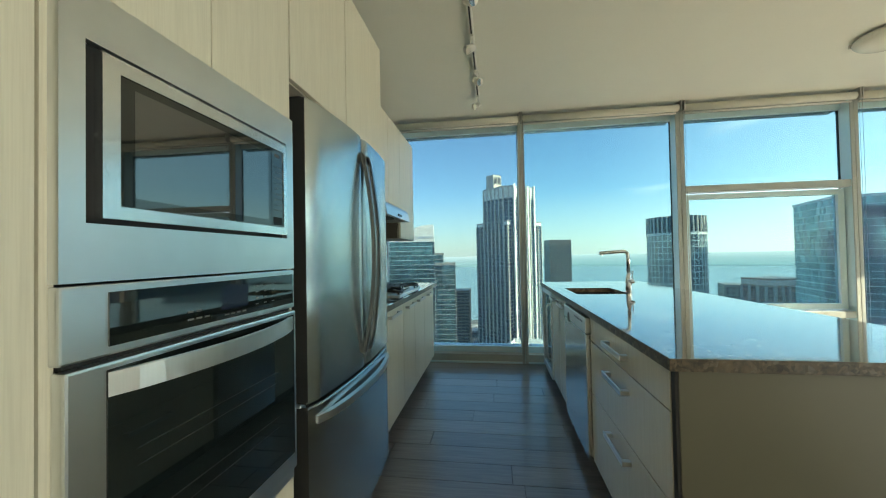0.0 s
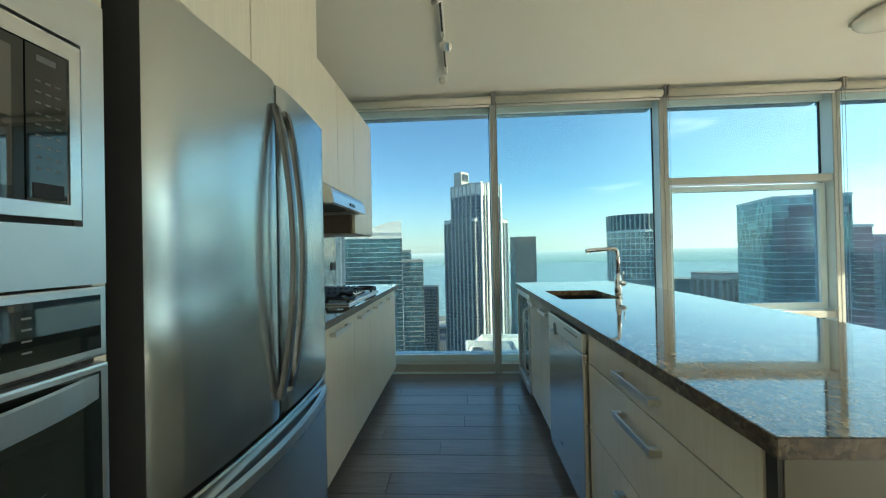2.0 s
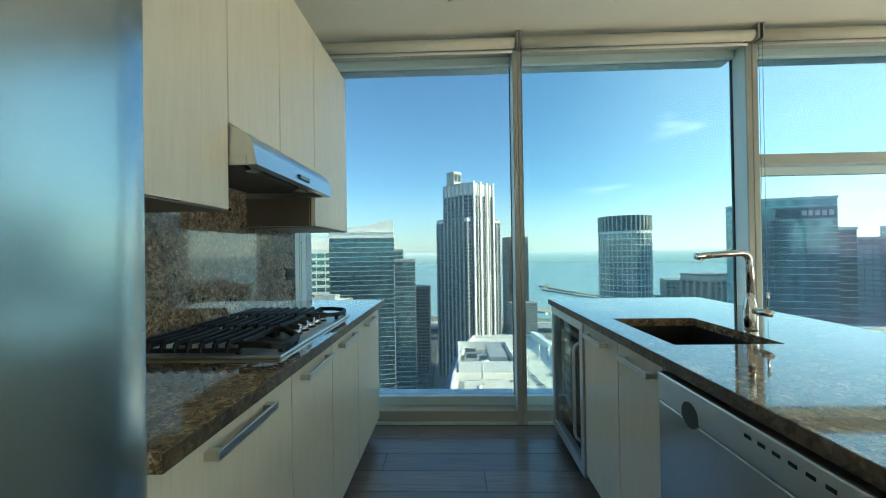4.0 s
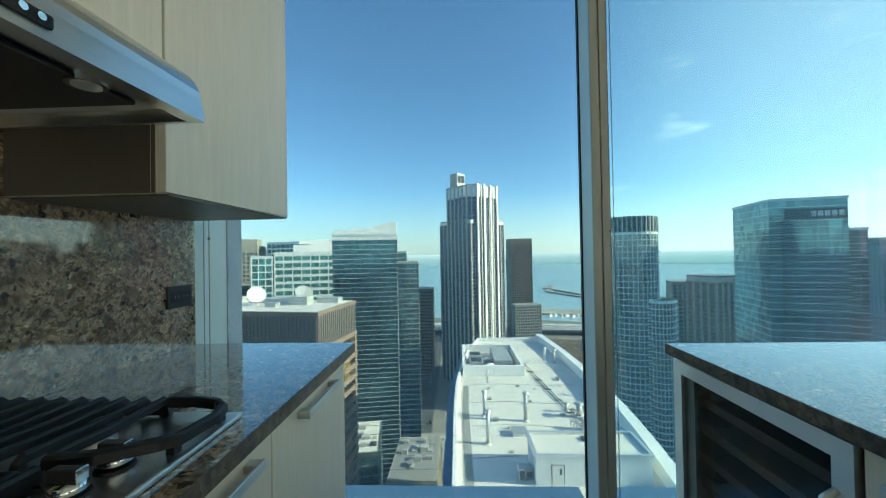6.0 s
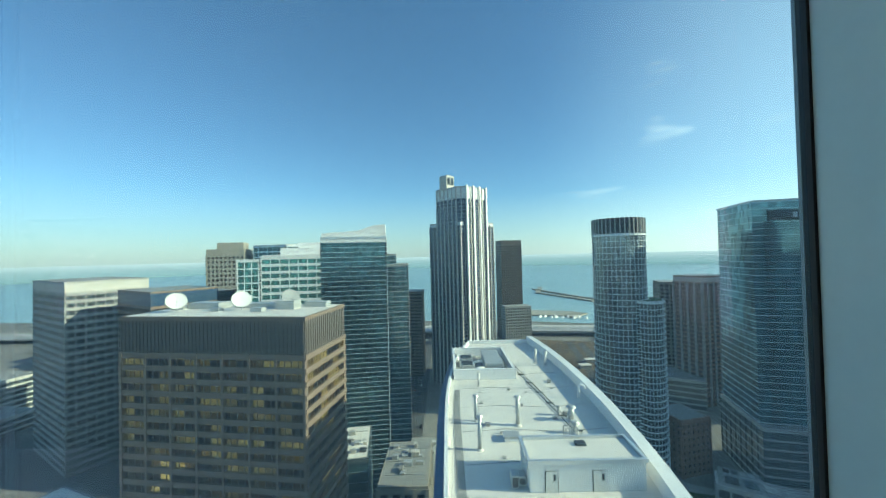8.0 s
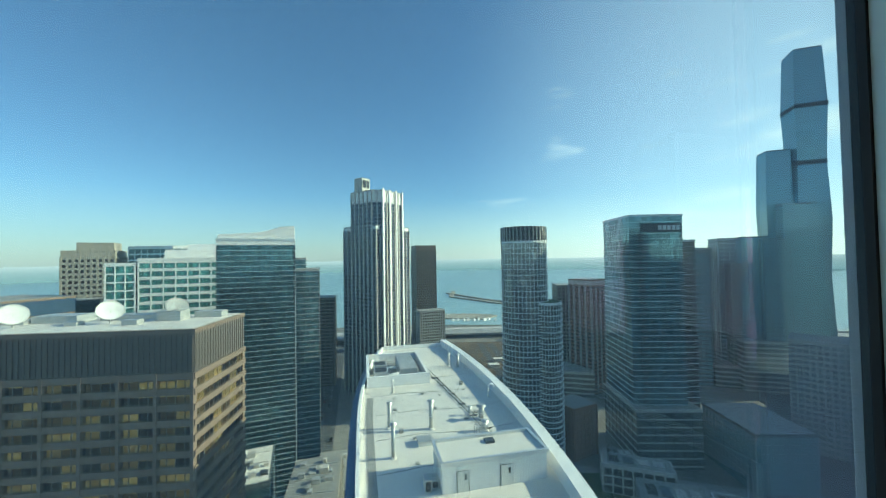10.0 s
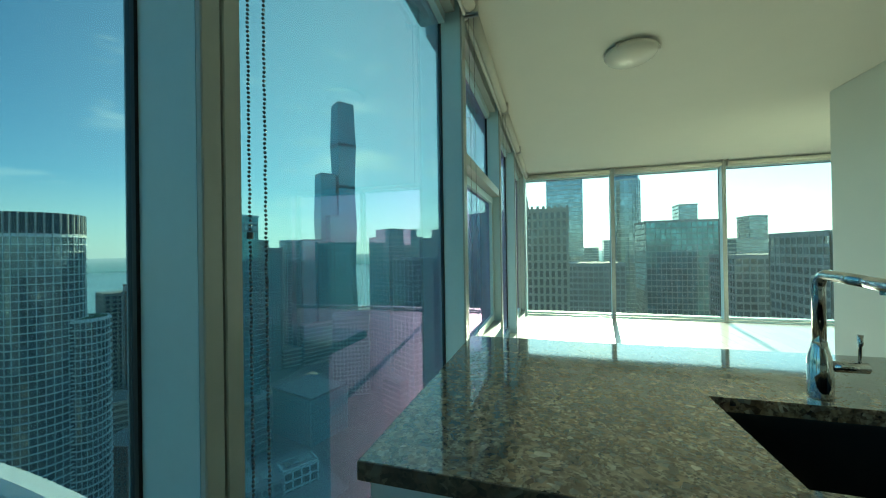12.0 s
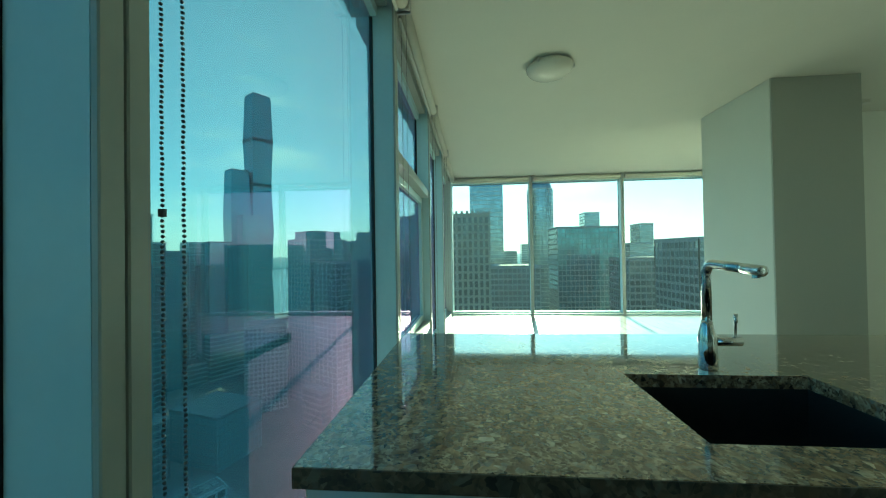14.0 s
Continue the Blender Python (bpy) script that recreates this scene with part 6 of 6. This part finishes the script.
tower("low_teal_block", "low teal glass block", -37.5, 140, 9, outline_box(13, 24), -69, 3.6, TEAL_G, MIST_G, 0.6, 0.3, None, roof=ROOF_W)
tower("low_tan_block", "low tan garage block by the street", -42, 300, 0, outline_box(14, 50), -94, 3.4, DARK_G, LIME, 1.5, 0.3)

def roof_clutter(t, w, d, top, seed, count=9):
    """Air units, hatches and pipe runs on a flat roof."""
    r = random.Random(seed)
    z = high(t, top) + 0.95
    for k in range(count):
        x, y, a, b, h = r.uniform(-w, w) * 0.38, r.uniform(-d, d) * 0.38, r.uniform(0.5, 1.6), r.uniform(0.5, 1.3), r.uniform(0.6, 1.8)
        local("roof_unit", cuboid(x - a, x + a, y - b, y + b, z, z + h, 0.08), r.choice((DUCT, CONC, ROOF_G, DARK_T)), t)
    for k in range(3):
        y = d * (-0.3 + 0.3 * k)
        local("roof_pipe", tube([(-w * 0.42, y, z + 0.15), (0, y + 0.4, z + 0.15), (w * 0.42, y, z + 0.15)], 0.12, 6), DUCT, t)


low_blocks = [o for o in bpy.data.objects if o.parent is None and o.name.split(".")[0] in ("low_tan_block", "low_teal_block", "low_dark_block")]
for n, t in enumerate(low_blocks):
    body = next(c for c in t.children if c.name.startswith("glazing"))
    box = [v.co for v in body.data.vertices]
    roof_clutter(t, max(v.x for v in box) * 2, max(v.y for v in box) * 2, max(v.z for v in box) + t.location.z, 40 + n, 12)

# ---- city: towers to the south-east ----
def twisting(name, label, x, y, turn, w, top, period, glass):
    """A tower of stacked tapering blocks that swell and shrink."""
    t = thing(name, (x, y, GROUND), label, "tower", "city buildings")
    t.rotation_euler = (0, 0, radians(turn))
    z, k, h = 0.0, 0, top - GROUND
    while z < h:
        z1 = min(h, z + period)
        a, b = (w, w * 0.87) if k % 2 else (w * 0.87, w)
        bm = bmesh.new()
        lo, up = [bm.verts.new((*p, z)) for p in outline_box(a, a)], [bm.verts.new((*p, z1)) for p in outline_box(b, b)]
        for j in range(4):
            bm.faces.new((lo[j], lo[(j + 1) % 4], up[(j + 1) % 4], up[j]))
        bm.faces.new(up)
        local("storey_stack", bm, glass, t)
        n = int((z1 - z) / 4)
        for j in range(n):
            s = a + (b - a) * j / n
            local("floor_band", prism(outline_box(s + 0.3, s + 0.3), "z", z + j * 4, z + j * 4 + 0.35), MIST_G, t)
        z, k = z1, k + 1
    local("roof", prism(outline_box(w * 0.84, w * 0.84), "z", h, h + 1.2), DARK_T, t)
    return t


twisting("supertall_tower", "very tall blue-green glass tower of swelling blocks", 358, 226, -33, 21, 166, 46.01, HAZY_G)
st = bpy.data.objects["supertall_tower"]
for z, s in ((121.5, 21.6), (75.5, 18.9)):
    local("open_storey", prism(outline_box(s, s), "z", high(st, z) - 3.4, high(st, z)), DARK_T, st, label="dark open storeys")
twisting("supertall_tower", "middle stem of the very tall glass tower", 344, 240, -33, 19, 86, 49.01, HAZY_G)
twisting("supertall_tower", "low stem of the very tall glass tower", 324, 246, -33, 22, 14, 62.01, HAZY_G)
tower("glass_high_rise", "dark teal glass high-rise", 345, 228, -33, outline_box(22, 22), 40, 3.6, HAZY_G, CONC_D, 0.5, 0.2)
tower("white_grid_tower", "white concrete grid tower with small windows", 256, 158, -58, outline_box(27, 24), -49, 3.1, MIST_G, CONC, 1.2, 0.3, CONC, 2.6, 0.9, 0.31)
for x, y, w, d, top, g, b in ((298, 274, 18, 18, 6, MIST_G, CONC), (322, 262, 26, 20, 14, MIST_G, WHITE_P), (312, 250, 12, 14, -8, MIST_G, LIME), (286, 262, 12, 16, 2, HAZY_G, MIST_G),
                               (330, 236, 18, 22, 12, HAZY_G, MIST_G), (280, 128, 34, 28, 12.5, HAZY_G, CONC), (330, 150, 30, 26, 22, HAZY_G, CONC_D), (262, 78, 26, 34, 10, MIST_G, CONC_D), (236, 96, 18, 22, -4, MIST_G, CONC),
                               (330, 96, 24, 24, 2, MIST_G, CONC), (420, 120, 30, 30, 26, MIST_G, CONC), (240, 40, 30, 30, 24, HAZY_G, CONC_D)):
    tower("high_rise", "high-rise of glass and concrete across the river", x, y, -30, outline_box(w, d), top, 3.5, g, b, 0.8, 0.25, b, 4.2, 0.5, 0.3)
# east of the living room
t = tower("gothic_stone_tower", "ornate limestone tower with upright ribs", 176, 6.5, 2, outline_box(18, 20), 18.5, 3.7, DARK_G, LIME, 1.0, 0.2, LIME, 2.6, 1.1, 0.6, tall_piers=2.0)
local("tourelle", rod((-8.5, 9.0, high(t, 16)), (-8.5, 9.0, high(t, 25)), 3.2, 2.0, 12), LIME, t)
local("dome", rod((-8.5, 9.0, high(t, 25)), (-8.5, 9.0, high(t, 27)), 2.0, 0.4, 12), LIME, t)
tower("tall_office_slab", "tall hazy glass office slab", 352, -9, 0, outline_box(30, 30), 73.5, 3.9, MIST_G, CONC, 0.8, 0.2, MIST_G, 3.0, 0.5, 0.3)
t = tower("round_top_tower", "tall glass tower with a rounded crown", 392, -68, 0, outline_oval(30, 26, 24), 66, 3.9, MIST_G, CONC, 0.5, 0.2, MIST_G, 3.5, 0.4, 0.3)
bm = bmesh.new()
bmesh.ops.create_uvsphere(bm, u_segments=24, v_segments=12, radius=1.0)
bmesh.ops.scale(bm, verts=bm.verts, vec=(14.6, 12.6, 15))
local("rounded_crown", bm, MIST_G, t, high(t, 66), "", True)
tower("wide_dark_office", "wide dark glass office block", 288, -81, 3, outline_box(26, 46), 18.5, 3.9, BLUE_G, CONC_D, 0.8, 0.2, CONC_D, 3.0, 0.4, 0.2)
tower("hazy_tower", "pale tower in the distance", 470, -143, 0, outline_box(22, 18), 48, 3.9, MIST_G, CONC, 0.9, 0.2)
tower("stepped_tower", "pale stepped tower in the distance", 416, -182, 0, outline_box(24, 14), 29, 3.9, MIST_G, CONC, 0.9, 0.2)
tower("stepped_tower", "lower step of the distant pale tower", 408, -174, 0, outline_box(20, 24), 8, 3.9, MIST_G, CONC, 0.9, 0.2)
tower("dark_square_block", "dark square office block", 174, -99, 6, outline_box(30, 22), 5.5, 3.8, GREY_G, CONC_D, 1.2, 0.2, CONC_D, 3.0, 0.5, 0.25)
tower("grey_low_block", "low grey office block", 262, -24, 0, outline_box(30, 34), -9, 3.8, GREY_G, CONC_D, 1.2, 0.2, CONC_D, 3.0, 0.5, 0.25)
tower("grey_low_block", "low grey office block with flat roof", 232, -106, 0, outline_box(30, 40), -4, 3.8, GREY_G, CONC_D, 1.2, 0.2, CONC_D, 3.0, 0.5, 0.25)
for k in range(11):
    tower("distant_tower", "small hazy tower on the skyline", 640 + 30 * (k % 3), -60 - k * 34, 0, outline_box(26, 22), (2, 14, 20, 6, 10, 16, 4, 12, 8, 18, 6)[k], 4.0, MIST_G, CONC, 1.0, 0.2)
# low blocks that fill the lots
rngc = random.Random(21)
for k in range(46):
    x, y = rngc.uniform(130, 420), rngc.uniform(-120, 330)
    if math.hypot(x - 174, y - 190) < 62 or math.hypot(x - 118, y - 192) < 40 or (140 > x and y < 330) or math.hypot(x - 206, y - 152) < 55:
        continue
    tower("low_city_block", "low city building with flat roof", x, y, -30 + rngc.uniform(-6, 6), outline_box(rngc.uniform(20, 40), rngc.uniform(18, 34)), GROUND + rngc.uniform(10, 40), 3.8,
          rngc.choice((MIST_G, GREY_G, BLUE_G)), rngc.choice((CONC, CONC, LIME, BRICK)), 1.2, 0.25, category="building")
for k in range(30):
    x, y = rngc.uniform(-420, -75), rngc.uniform(110, 480)
    if any(math.hypot(x - a, y - b) < 44 for a, b in ((-94, 216), (-172, 278), (-128, 286), (-216, 220), (-150, 196), (-118, 345))):
        continue
    tower("low_city_block", "low city building with flat roof", x, y, rngc.uniform(-20, 0), outline_box(rngc.uniform(20, 40), rngc.uniform(18, 34)), GROUND + rngc.uniform(8, 45), 3.8,
          rngc.choice((MIST_G, GREY_G, BLUE_G)), rngc.choice((CONC, CONC, LIME, BRICK)), 1.2, 0.25, category="building")
